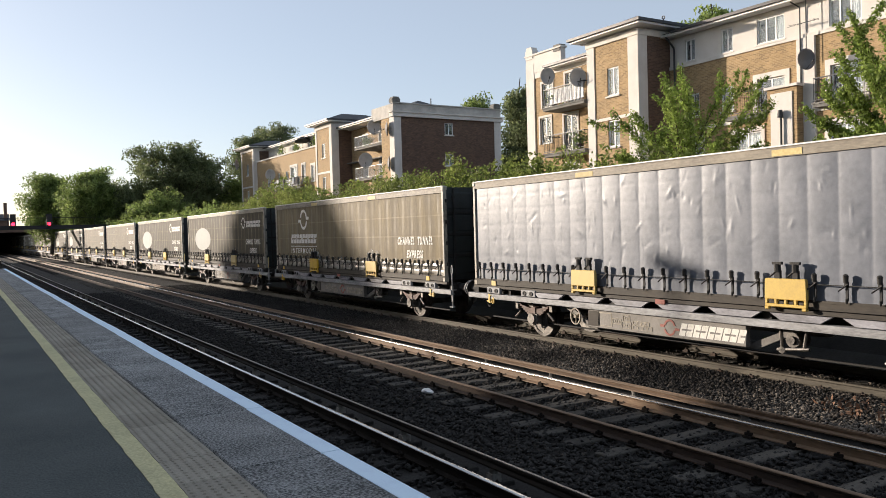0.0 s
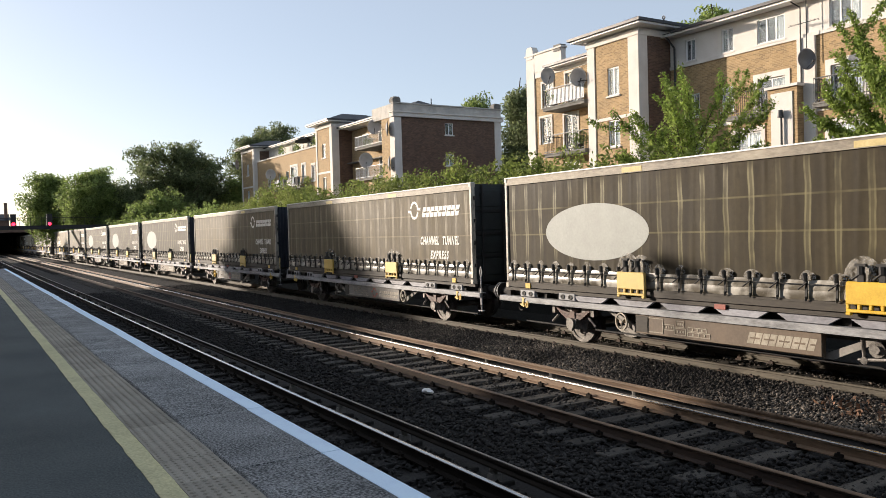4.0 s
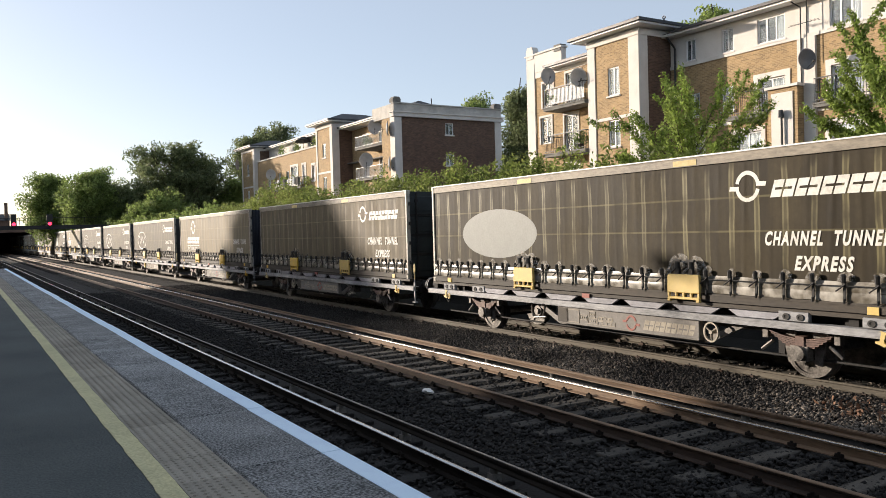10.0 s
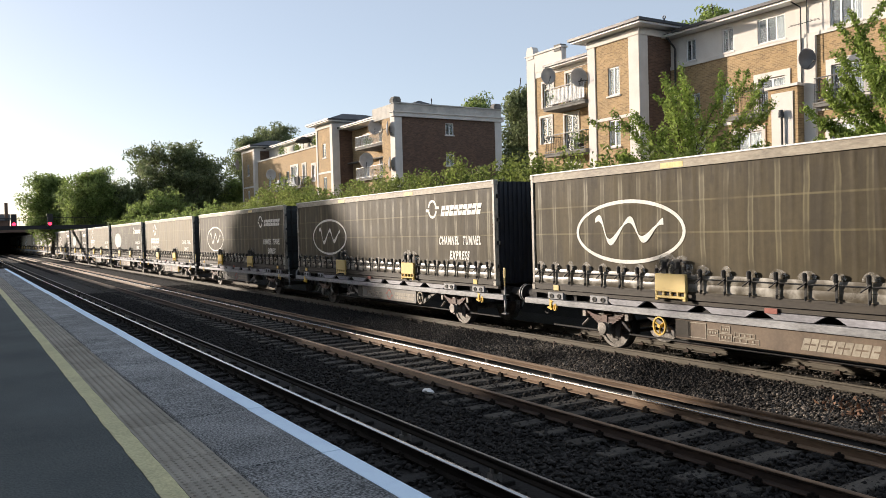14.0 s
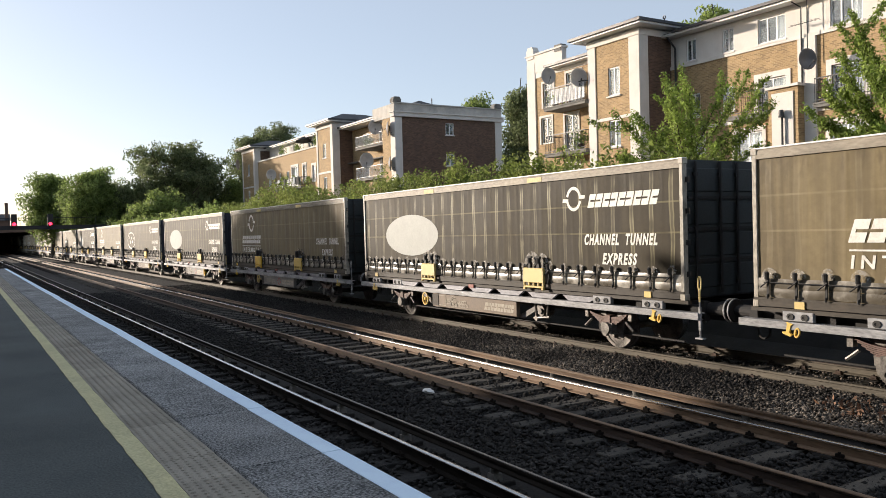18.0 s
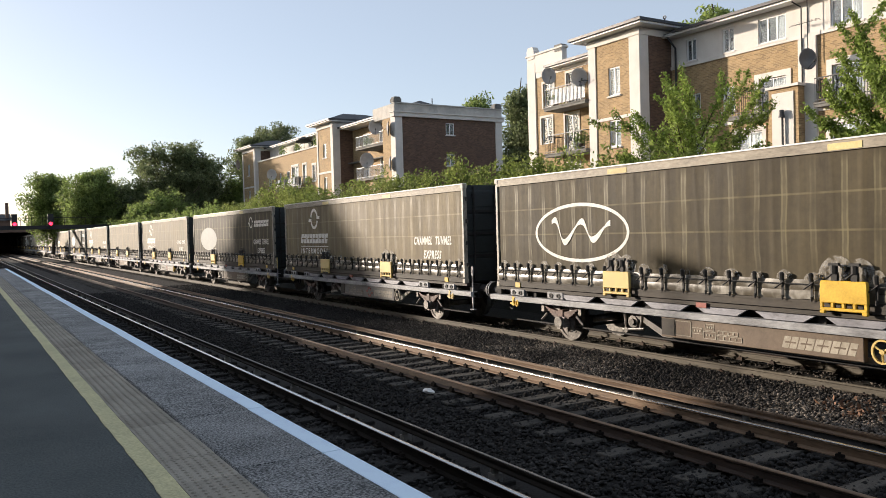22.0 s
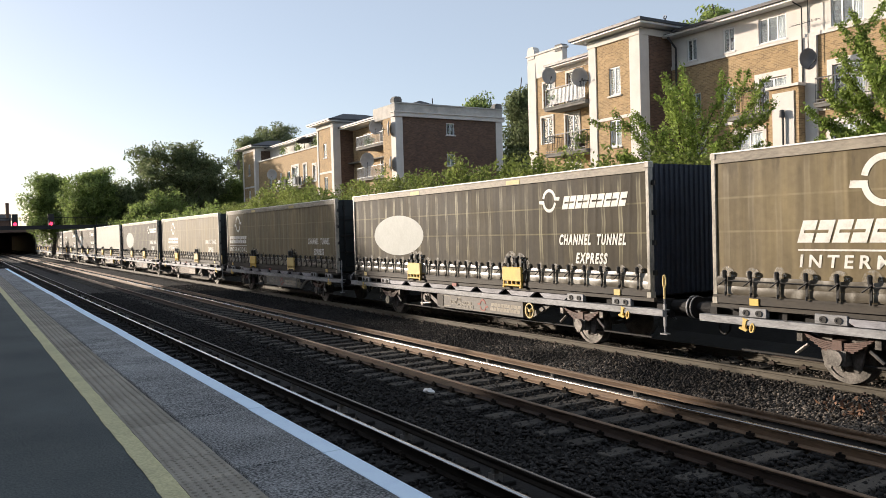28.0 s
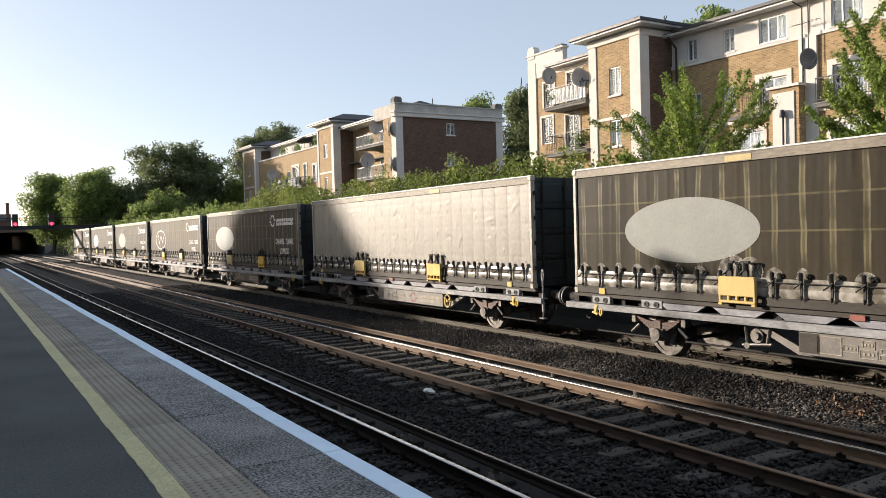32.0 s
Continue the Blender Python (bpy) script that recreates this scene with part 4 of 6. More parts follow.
def swap_body(i, kind):
    t = thing("swap_body", pose(TRACK_MID, 0, 0), LABELS[kind] + " on a flat wagon", "container", "swap bodies of the train")
    c = again("curtain", SILVER if kind == "W" else CREAM if kind == "S" else MID_CURTAINS[i % 2] if kind == "R" else DULL_CURTAINS[i % 2] if kind == "F" else (DARK_CURTAINS if kind == "A" else CURTAINS)[i % 4], t, pose(0, 0, 0))
    again("curtain", far_curtain, t, pose(0, 0, 0))
    again("roof", roof_me, t, pose(0, 0, 0))
    again("floor", floor_me, t, pose(0, 0, 0))
    again("top_rail", toprail_me, t, pose(0, 0, 0), "grimy aluminium top rail")
    again("top_rail", toprail_me, t, pose(0, 0, 0, 0, 0, 180))
    again("bottom_rail", botrail_me, t, pose(0, 0, 0))
    again("bottom_rail", botrail_me, t, pose(0, 0, 0, 0, 0, 180))
    for x in (-1.225, 1.225):
        for y in (-HALF + 0.06, HALF - 0.06):
            again("corner_post", post_me, t, pose(x, y, 0))
    if i in RIBBED:
        again("end_wall", ribbed_me, t, pose(0, -HALF + 0.06, 0, 0, 0, 180), "dark blue ribbed end wall")
    else:
        doors = again("end_door", doors_me, t, pose(0, -HALF + 0.06, 0, 0, 0, 180), "dark teal end doors with crossbars")
        for x in (-0.95, -0.25, 0.25, 0.95):
            again("locking_bar", bar_me, doors, pose(x, 0, 0))
        for z in (1.95, 2.55, 3.16):
            again("crossbar", crossbar_me, doors, pose(0, 0, z))
    again("end_wall", ribbed_me, t, pose(0, HALF - 0.06, 0))
    for z in (1.7, 2.3, 2.9, 3.5):
        again("hinge", hinge_me, t, pose(-1.2, -HALF - 0.02, z))
    for k in range(26):
        y = -6.62 + 0.53 * k
        if abs(abs(y) - 2.48) > 0.3:
            again("strap", strap_me, t, pose(-1.31, y, 0))
    again("customs_cable", cable_me, t, pose(0, 0, 0))
    again("roof_edge", edge_me, t, pose(0, 0, 0), "pale strip along the roof edge")
    if kind != "W":
        tagged(again("pale_scuff", scuff_me, t, pose(0, 0, 0), "pale wiped scuffs round the strap heads"), kind="stuff")
        tagged(again("hem", hem_me, t, pose(0, 0, 0), "scalloped hem behind the straps, pale where its sheen is painted"), kind="stuff")
    if i == 16:
        for y in (6.3, 5.75):
            again("repair_patch", repair_me, t, pose(FACE, y, 3.3), "dark stitched outline of a repair")
    for y in (-2.42, 2.54):
        again("grapple_bracket", bracket_me, t, pose(0, y, 0), "scuffed yellow lifting bracket")
        again("latch", latch_me, t, pose(0, y - 0.18, 0))
        again("latch", latch_me, t, pose(0, y + 0.15, 0))
        again("yellow_patch", patch_me, t, pose(0, y, 0), "yellow lifting mark")
    for y in (-6.0, 6.05):
        again("yellow_tag", tag_me, t, pose(0, y, 0))
    if kind == "B":
        for mesh, y, z in ((BADGE_BIG, 3.78, 3.24), (NAME_BIG, 3.84, 2.48), (RULE, 3.84, 2.18), (INTERMODAL, 3.84, 1.99), (CHANNEL, -5.18, 2.36), (EXPRESS, -5.18, 1.95)):
            mark(t, mesh, y + (1.33 if i == 25 and y > 0 else 0), z)
    if kind in "ARF":
        for mesh, y, z in ((BADGE_SMALL, -3.78, 3.28), (NAME_SMALL, -5.28, 3.21), (CHANNEL, -5.18, 2.36), (EXPRESS, -5.18, 1.95)):
            mark(t, mesh, y, z)
    if kind == "A":
        again("oval_patch", OVAL, t, pose(FACE, 3.75, 2.54), "pale grey oval patch")
    if kind == "F":
        again("oval_ring", OVAL_RING, t, pose(FACE, 3.8, 2.53), "white oval outline")
        again("marking", SCRIPT, t, pose(FACE, 3.8, 2.53), "white scrolled mark")
    return t


# the two-axle flat wagon
AXLE, WHEEL_R = 4.65, 0.46
bm = boxes((-1.0, -0.85, -7.15, 7.15, 0.8, 1.18), (0.85, 1.0, -7.15, 7.15, 0.8, 1.18), (-0.12, 0.12, -7.15, 7.15, 0.72, 1.14))
for y in (-7.05, -5.6, -3.7, -1.9, 0, 1.9, 3.7, 5.6, 7.05):
    box(bm, -1.15, 1.15, y - 0.08, y + 0.08, 0.9, 1.12)
frame_me = mesh_of("underframe", bm, M_FRAMEDARK)
sole_me = mesh_of("solebar", boxes((-1.30, -1.24, -7.25, 7.25, 0.87, 0.975), (-1.30, -1.10, -7.25, 7.25, 0.965, 0.985), (-1.30, -1.15, -7.25, 7.25, 0.855, 0.872)), M_STEEL, bevel=0.004)
deck_me = mesh_of("deck_rail", boxes((-1.27, -1.18, -7.0, 7.0, 1.13, 1.2), (1.18, 1.27, -7.0, 7.0, 1.13, 1.2)), M_GRIME)
bm = bmesh.new()
prism(bm, [(-0.56, 1.115), (0.56, 1.115), (0.36, 1.0), (-0.36, 1.0)], "x", -1.275, -1.2)
gusset_me = mesh_of("gusset", bm, M_LILAC)
bm = boxes((-1.29, -1.2, -0.28, 0.28, 1.0, 1.16))
eye_me = mesh_of("lashing_block", bm, M_STEEL, bevel=0.01)
bm = bmesh.new()
ring(bm, 0, 1.075, 0.065, 0.055, 0.03, "x", -1.305, -1.285, n=14)
rod(bm, (-1.295, 0, 1.075), (-1.288, 0, 1.075), 0.036, 10)
holes_me = mesh_of("eyelet", bm, M_STRAP)
bm = boxes((-1.24, -1.12, -2.05, 2.05, 0.46, 0.85))
panel_me = mesh_of("side_panel", bm, M_PANEL, bevel=0.01)
brown_panel_me = panel_me.copy()
brown_panel_me.materials[0] = M_PANELBROWN
YELLOW_WHEEL = (5, 10, 11, 14, 15, 16, 17, 18, 21, 24, 28)
NEAR_WHEEL = (2, 4, 6, 8, 10, 12, 14, 17, 18, 19, 20, 21, 23, 24, 25, 27, 28, 30, 32)
BROWN = (3, 6, 7, 11, 15, 18, 20, 22, 26, 29, 31)
box_me = mesh_of("recess_plate", boxes((-0.006, 0.004, -0.17, 0.17, -0.16, 0.16), (-0.012, 0.0, -0.15, 0.15, -0.14, 0.14)), M_GRIME)
bm = bmesh.new()
for y0, y1, z0, z1 in ((0.35, 0.6, -0.06, 0.06), (0.05, 0.33, -0.13, 0.01), (0.09, 0.29, 0.02, 0.15), (-0.52, 0.02, -0.13, -0.04), (-0.44, 0.0, -0.03, 0.05)):
    for s0 in ((-0.003, 0.003, y0, y1, z0, z0 + 0.012), (-0.003, 0.003, y0, y1, z1 - 0.012, z1), (-0.003, 0.003, y0, y0 + 0.012, z0 + 0.012, z1 - 0.012), (-0.003, 0.003, y1 - 0.012, y1, z0 + 0.012, z1 - 0.012)):
        box(bm, *s0)
    for k in range(1, 4):
        y = y0 + (y1 - y0) * k / 4
        box(bm, -0.003, 0.003, y - 0.02, y + 0.012, (z0 + z1) / 2 - 0.02, (z0 + z1) / 2 + 0.02)
bars_me = mesh_of("data_table", bm, M_FADED)
frame2 = bmesh.new()
for s in ((-0.003, 0.003, -0.2, 0.2, 0.13, 0.145), (-0.003, 0.003, -0.2, 0.2, -0.145, -0.13), (-0.003, 0.003, -0.2, -0.185, -0.13, 0.13), (-0.003, 0.003, 0.185, 0.2, -0.13, 0.13)):
    box(frame2, *s)
plate_me = mesh_of("data_frame", frame2, M_FADED)
bm = bmesh.new()
ring(bm, 0, 0, 0.15, 0.16, 0.04, "x", -0.003, 0.003, 0.3, math.pi - 0.3, 14)
ring(bm, 0, 0, 0.15, 0.16, 0.04, "x", -0.003, 0.003, math.pi + 0.3, 2 * math.pi - 0.3, 14)
box(bm, -0.003, 0.003, -0.24, -0.13, -0.05, 0.0)
box(bm, -0.003, 0.003, 0.13, 0.24, 0.0, 0.05)
redring_me = mesh_of("red_badge", bm, M_RED)
bm = bmesh.new()
ring(bm, 0, 0, 0.17, 0.19, 0.03, "x", -0.02, 0.02, n=24)
for a in (0.5, 2.6, 4.7):
    rod(bm, (0, 0, 0), (0, 0.15 * math.cos(a), 0.17 * math.sin(a)), 0.016, 6)
rod(bm, (-0.03, 0, 0), (0.12, 0, 0), 0.04, 8)
handwheel_me = mesh_of("brake_handwheel", bm, M_HOOKYELLOW)
dull_wheel_me = handwheel_me.copy()
dull_wheel_me.materials[0] = M_FADED
# truss strut, down and back under the frame
bm = bmesh.new()
prism(bm, [(-3.05, 0.84), (-2.15, 0.42), (2.15, 0.42), (3.05, 0.84), (2.8, 0.84), (2.05, 0.52), (-2.05, 0.52), (-2.8, 0.84)], "x", -1.1, -1.03)
truss_me = mesh_of("truss", bm, M_PANEL)
bm = bmesh.new()
for k in range(6):
    n = 12
    ln = 0.62 - 0.07 * k
    top = [(-ln + 2 * ln * i / n, 0.70 - 0.028 * k - 0.0 + 0.12 * ((2 * i / n - 1) ** 2) * (ln / 0.62) ** 2) for i in range(n + 1)]
    prism(bm, top + [(y, z - 0.024) for y, z in top[::-1]], "x", -1.12, -1.0)
box(bm, -1.14, -0.98, -0.08, 0.08, 0.46, 0.74)
spring_me = mesh_of("leaf_spring", bm, M_SPRING)
bm = bmesh.new()
box(bm, -1.16, -0.98, -0.16, 0.16, 0.34, 0.58)
rod(bm, (-1.22, 0, 0.46), (-1.0, 0, 0.46), 0.13, 14)
for s in (-1, 1):
    prism(bm, [(s * 0.16, 0.86), (s * 0.44, 0.86), (s * 0.3, 0.26), (s * 0.19, 0.26)], "x", -1.0, -0.95)
    box(bm, -1.13, -1.0, s * 0.66 - 0.05, s * 0.66 + 0.05, 0.66, 0.86)
    rod(bm, (-1.1, s * 0.52, 0.62), (-1.1, s * 0.74, 0.45), 0.03, 6)
axlebox_me = mesh_of("axle_box", bm, M_WHEEL)
bm = bmesh.new()
for s in (-1, 1):
    x = s * 0.7525
    rod(bm, (x - 0.065, 0, 0), (x + 0.065, 0, 0), WHEEL_R - 0.003, 32)
    rod(bm, (x - s * 0.065, 0, 0), (x - s * 0.1, 0, 0), WHEEL_R + 0.026, 32)
    rod(bm, (x + s * 0.065, 0, 0), (x + s * 0.12, 0, 0), 0.15, 16)
    ring(bm, 0, 0, WHEEL_R - 0.01, WHEEL_R - 0.01, 0.07, "x", x + s * 0.064, x + s * 0.085, n=32)
    for k in range(6):
        a = k * math.pi / 3
        rod(bm, (x + s * 0.05, 0.26 * math.cos(a), 0.26 * math.sin(a)), (x + s * 0.078, 0.26 * math.cos(a), 0.26 * math.sin(a)), 0.05, 8)
rod(bm, (-0.7, 0, 0), (0.7, 0, 0), 0.085, 12)
wheelset_me = mesh_of("wheelset", bm, M_WHEEL)
brake_me = mesh_of("brake_block", boxes((-0.82, -0.70, -0.06, 0.06, 0.3, 0.62), (0.70, 0.82, -0.06, 0.06, 0.3, 0.62), (-0.8, 0.8, -0.03, 0.03, 0.38, 0.44)), M_FRAMEDARK)
bm = bmesh.new()
rod(bm, (0, -0.02, 0), (0, 0.36, 0), 0.12, 14)
rod(bm, (0, 0.36, 0), (0, 0.54, 0), 0.085, 14)
rod(bm, (0, 0.54, 0), (0, 0.58, 0), 0.22, 18, 0.21)
buffer_me = mesh_of("buffer", bm, M_FRAMEDARK)
bm = bmesh.new()
ring(bm, 0, 0, 0.225, 0.225, 0.022, "y", 0.535, 0.56, n=20)
bufring_me = mesh_of("buffer_rim", bm, M_STEEL)
bm = boxes((-0.08, 0.08, 0, 0.36, -0.08, 0.08))
ring(bm, 0.42, 0, 0.14, 0.2, 0.05, "x", -0.04, 0.04, n=14)
coupling_me = mesh_of("coupling", bm, M_FRAMEDARK)
bm = bmesh.new()
rod(bm, (0, 0, 0.52), (0, 0, 1.42), 0.018, 8)
box(bm, -0.05, 0.05, -0.09, 0.09, 0.5, 0.525)
box(bm, -0.02, 0.02, -0.025, 0.025, 0.66, 1.1)
pole_me = mesh_of("step_pole", bm, M_STEEL)
bm = bmesh.new()
ring(bm, 0, 1.54, 0.048, 0.14, 0.024, "x", -0.012, 0.012, n=20)
rod(bm, (0, 0, 1.2), (0, 0, 1.41), 0.02, 8)
loop_me = mesh_of("loop_handle", bm, M_STEEL)
yellow_loop_me = loop_me.copy()
yellow_loop_me.materials[0] = M_PATCHYELLOW
bm = bmesh.new()
ring(bm, -0.10, 0.84, 0.05, 0.09, 0.026, "x", -0.02, 0.02, n=14)
prism(bm, [(-0.005, 0.96), (0.12, 0.96), (0.10, 0.92), (0.09, 0.80), (0.15, 0.78), (0.15, 0.75), (0.0, 0.74), (-0.03, 0.78), (0.03, 0.80), (0.03, 0.92)], "x", -0.025, 0.025)
bmesh.ops.rotate(bm, cent=(0, 0, 0.86), matrix=Matrix.Rotation(radians(14), 3, "X"), verts=bm.verts)
hook_me = mesh_of("tow_hook", bm, M_HOOKYELLOW)
bm = bmesh.new()
tube(bm, [(0, -0.13, 0.88)] + [(0, 0.13 * math.cos(a), 0.72 + 0.18 * math.sin(a)) for a in [math.pi * (0.9 + 1.25 * k / 14) for k in range(15)]], 0.02)
hose_me = mesh_of("brake_hose", bm, M_STRAP)
bm = bmesh.new()
rod(bm, (-1.12, 0.0, 0.66), (-0.8, 0.0, 0.66), 0.13, 12)
rod(bm, (-1.16, 0.0, 0.66), (-1.12, 0.0, 0.66), 0.07, 10)
box(bm, -1.08, -0.9, -0.05, 0.05, 0.78, 0.88)
rod(bm, (-1.1, 0.24, 0.84), (-1.1, 0.2, 0.44), 0.028, 8)
rod(bm, (-1.1, -0.26, 0.84), (-1.1, -0.2, 0.5), 0.028, 8)
rod(bm, (-1.1, 0.3, 0.47), (-1.1, -0.3, 0.53), 0.03, 8)
rod(bm, (-1.13, 0.2, 0.47), (-1.07, 0.2, 0.47), 0.06, 10)
gear_me = mesh_of("brake_gear", bm, M_WHEEL)
skirt_me = mesh_of("pipe_run", boxes((-0.95, -0.9, -6.6, 6.6, 0.34, 0.37)), M_FRAMEDARK)
redmark_me = mesh_of("red_mark", boxes((-1.31, -1.285, -0.12, 0.12, 1.10, 1.19)), M_RED)


def flat_wagon(i):
    t = thing("flat_wagon", pose(TRACK_MID, 0, 0), "grimy two-axle flat wagon with grey solebar and panel", "wagon", "wagons of the train")
    turn = i in NEAR_WHEEL
    here = pose(0, 0, 0)
    again("underframe", frame_me, t, here)
    again("solebar", sole_me, t, here, "light grey steel solebar")
    again("solebar", sole_me, t, pose(0, 0, 0, 0, 0, 180))
    again("deck_rail", deck_me, t, here)
    again("truss", truss_me, t, pose(0, -0.6 if turn else 0.52, 0))
    again("truss", truss_me, t, pose(2.13, -0.6 if turn else 0.52, 0))
    again("pipe_run", skirt_me, t, here)
    for k in range(7):
        again("gusset", gusset_me, t, pose(0, -3.9 + 1.3 * k, 0))
    for y in (-6.1, -4.65, 4.65, 6.1):
        b = again("lashing_block", eye_me, t, pose(0, y, 0))
        for k in (-0.13, 0.13):
            again("eyelet", holes_me, b, pose(0, k, 0))
    p = again("side_panel", brown_panel_me if i in BROWN else panel_me, t, pose(0, -0.6 if turn else 0.52, 0), "rusty brown side panel with worn markings" if i in BROWN else "dusty grey side panel with worn markings")
    for name, me, y, z in (("data_table", bars_me, 0.68, 0.65), ("data_frame", plate_me, 1.5, 0.66), ("recess_plate", box_me, 1.86, 0.66), *((("red_badge", redring_me, -0.3, 0.65),) if i not in BROWN else ())):
        tagged(again(name, me, p, pose(-1.245, y, z)), kind="stuff" if name == "data_table" else "")
    for block, dy in NAME_WHITE if i == 0 else NAME_PANEL:
        again("name_block", block, p, pose(-1.242, -1.3 + dy, 0.64))
    hy = -2.95 if turn else 2.95
    again("brake_handwheel", handwheel_me if i in YELLOW_WHEEL else dull_wheel_me, t, pose(-1.26, hy, 0.66), "yellow spoked brake handwheel" if i in YELLOW_WHEEL else "faded spoked brake handwheel")
    again("brake_gear", gear_me, t, pose(0, 2.35 if turn else -2.35, 0), "grimy brake cylinder and levers")
    again("red_mark", redmark_me, t, pose(0, 0.4, 0))
    for s in (-1, 1):
        g = again("axle_guard", axlebox_me, t, pose(0, s * AXLE, 0), "worn axle box and guard")
        again("leaf_spring", spring_me, g, here)
        again("axle_guard", axlebox_me, t, pose(0, s * AXLE, 0, 0, 0, 180))
        again("wheelset", wheelset_me, g, pose(0, 0, WHEEL_R))
        again("brake_block", brake_me, t, pose(0, s * AXLE - s * 0.56, 0))
        for x in (-0.87, 0.87):
            b = again("buffer", buffer_me, t, pose(x, s * 7.2, 1.04, 0, 0, 0 if s > 0 else 180))
            again("buffer_rim", bufring_me, b, here)
        again("coupling", coupling_me, t, pose(0, s * 7.15, 0.98, 0, 0, 0 if s > 0 else 180))
        again("tow_hook", hook_me, t, pose(-1.29, s * 6.2, 0), "yellow tow hook")
    pole = again("step_pole", pole_me, t, pose(-1.25, -7.26, 0), "grey pole with a loop handle")
    again("loop_handle", loop_me if i % 3 == 1 else yellow_loop_me, pole, here, "" if i % 3 == 1 else "faded yellow loop")
    again("brake_hose", hose_me, t, pose(-0.6, 7.25, 0))
    return t


TRAIN = [(i, swap_body(i, kind), flat_wagon(i)) for i, kind in enumerate(KINDS)]


def far_end(t):
    """Where the far end of the first swap body is at t seconds."""
    return 16.85 - 11.55 * t - 0.0483 * t * t + 0.7 * math.exp(-t / 1.5)


def motions():
    """The train draws towards the camera and past it, gathering speed."""
    rows_at = [k * 0.5 for k in range(65)]
    for i, load, wagon in TRAIN:
        rows = [(t, pose(TRACK_MID, far_end(t) + i * PITCH - HALF, 0)) for t in rows_at]
        walk(load, rows)
        walk(wagon, rows)
    spin, t = [], 0.0
    while t < 32.0001:
        spin.append((t, pose(0, 0, WHEEL_R, math.degrees((16.85 - far_end(t)) / WHEEL_R) % 360)))
        t += 1 / 30
    sets = [o for o in scene.objects if o.name.startswith("wheelset")]
    walk(sets[0], spin)
    keys = sets[0].animation_data
    for other in sets[1:]:
        other.rotation_mode = "QUATERNION"
        ad = other.animation_data_create()
        ad.action = keys.action
        ad.action_slot = keys.action_slot

# ---- houses ----
def wall_bm(a0, a1, z0, z1, holes, axis, near, thick):
    """An upright wall along an axis, with openings (a0, a1, z0, z1) cut through it."""
    bm = bmesh.new()
    cuts = sorted({a0, a1, *[h[0] for h in holes], *[h[1] for h in holes]})
    for lo, hi in zip(cuts, cuts[1:]):
        if hi <= a0 or lo >= a1:
            continue
        inside = sorted([(h[2], h[3]) for h in holes if h[0] < (lo + hi) / 2 < h[1]])
        z = z0
        for b, t in inside + [(z1, z1)]:
            if b > z:
                if axis == "y":
                    box(bm, near, near + thick, lo, hi, z, b)
                else:
                    box(bm, lo, hi, near, near + thick, z, b)
            z = max(z, t)
    bmesh.ops.remove_doubles(bm, verts=bm.verts, dist=0.0005)
    return bm


def window(parent, axis, a0, a1, z0, z1, face, panes=2, sill=True, surround=0.0, curtain=True):
    """A white casement in an opening; face: the wall's outer plane, looking to -x (axis y) or -y (axis x)."""
    def span(p0, p1, d0, d1, q0, q1):
        return (face + d0, face + d1, p0, p1, q0, q1) if axis == "y" else (p0, p1, face + d0, face + d1, q0, q1)
    f = 0.07
    spans = [span(a0, a1, 0.06, 0.13, z0, z0 + f), span(a0, a1, 0.06, 0.13, z1 - f, z1), span(a0, a0 + f, 0.06, 0.13, z0 + f, z1 - f), span(a1 - f, a1, 0.06, 0.13, z0 + f, z1 - f)]
    w = (a1 - a0) / panes
    for k in range(1, panes):
        spans.append(span(a0 + w * k - f / 2, a0 + w * k + f / 2, 0.06, 0.13, z0 + f, z1 - f))
    win = part("window", boxes(*spans), M_PAINT, parent, "white framed casement window")
    for k in range(panes):
        g = part("pane", boxes(span(a0 + w * k + f / 2, a0 + w * (k + 1) - f / 2, 0.09, 0.1, z0 + f, z1 - f)), M_GLASS, win)
        g.visible_shadow = False
    if curtain:
        bm = bmesh.new()
        n, lo, hi = 14, a0 + 0.05, a1 - 0.05
        cut = random.choice((1.0, 0.62, 0.4, 0.3))
        pts = [(lo + (hi - lo) * cut * i / n, 0.26 + 0.03 * (i % 2)) for i in range(n + 1)]
        out = pts + [(a, d + 0.01) for a, d in pts[::-1]]
        prism(bm, [((face + d, a) if axis == "y" else (a, face + d)) for a, d in out], "z", z0 - 0.05, z1 + 0.05)
        part("curtain", bm, M_CURTAIN, win, "pale net curtain")
    if sill:
        part("sill", boxes(span(a0 - 0.08, a1 + 0.08, -0.09, 0.12, z0 - 0.09, z0)), M_RENDER, win, bevel=0.008)
    if surround:
        s = surround
        part("surround", boxes(span(a0 - s, a1 + s, -0.05, 0.02, z1, z1 + s * 1.1), span(a0 - s, a0, -0.05, 0.02, z0, z1), span(a1, a1 + s, -0.05, 0.02, z0, z1)), M_RENDER, win, "cream surround")
    return win


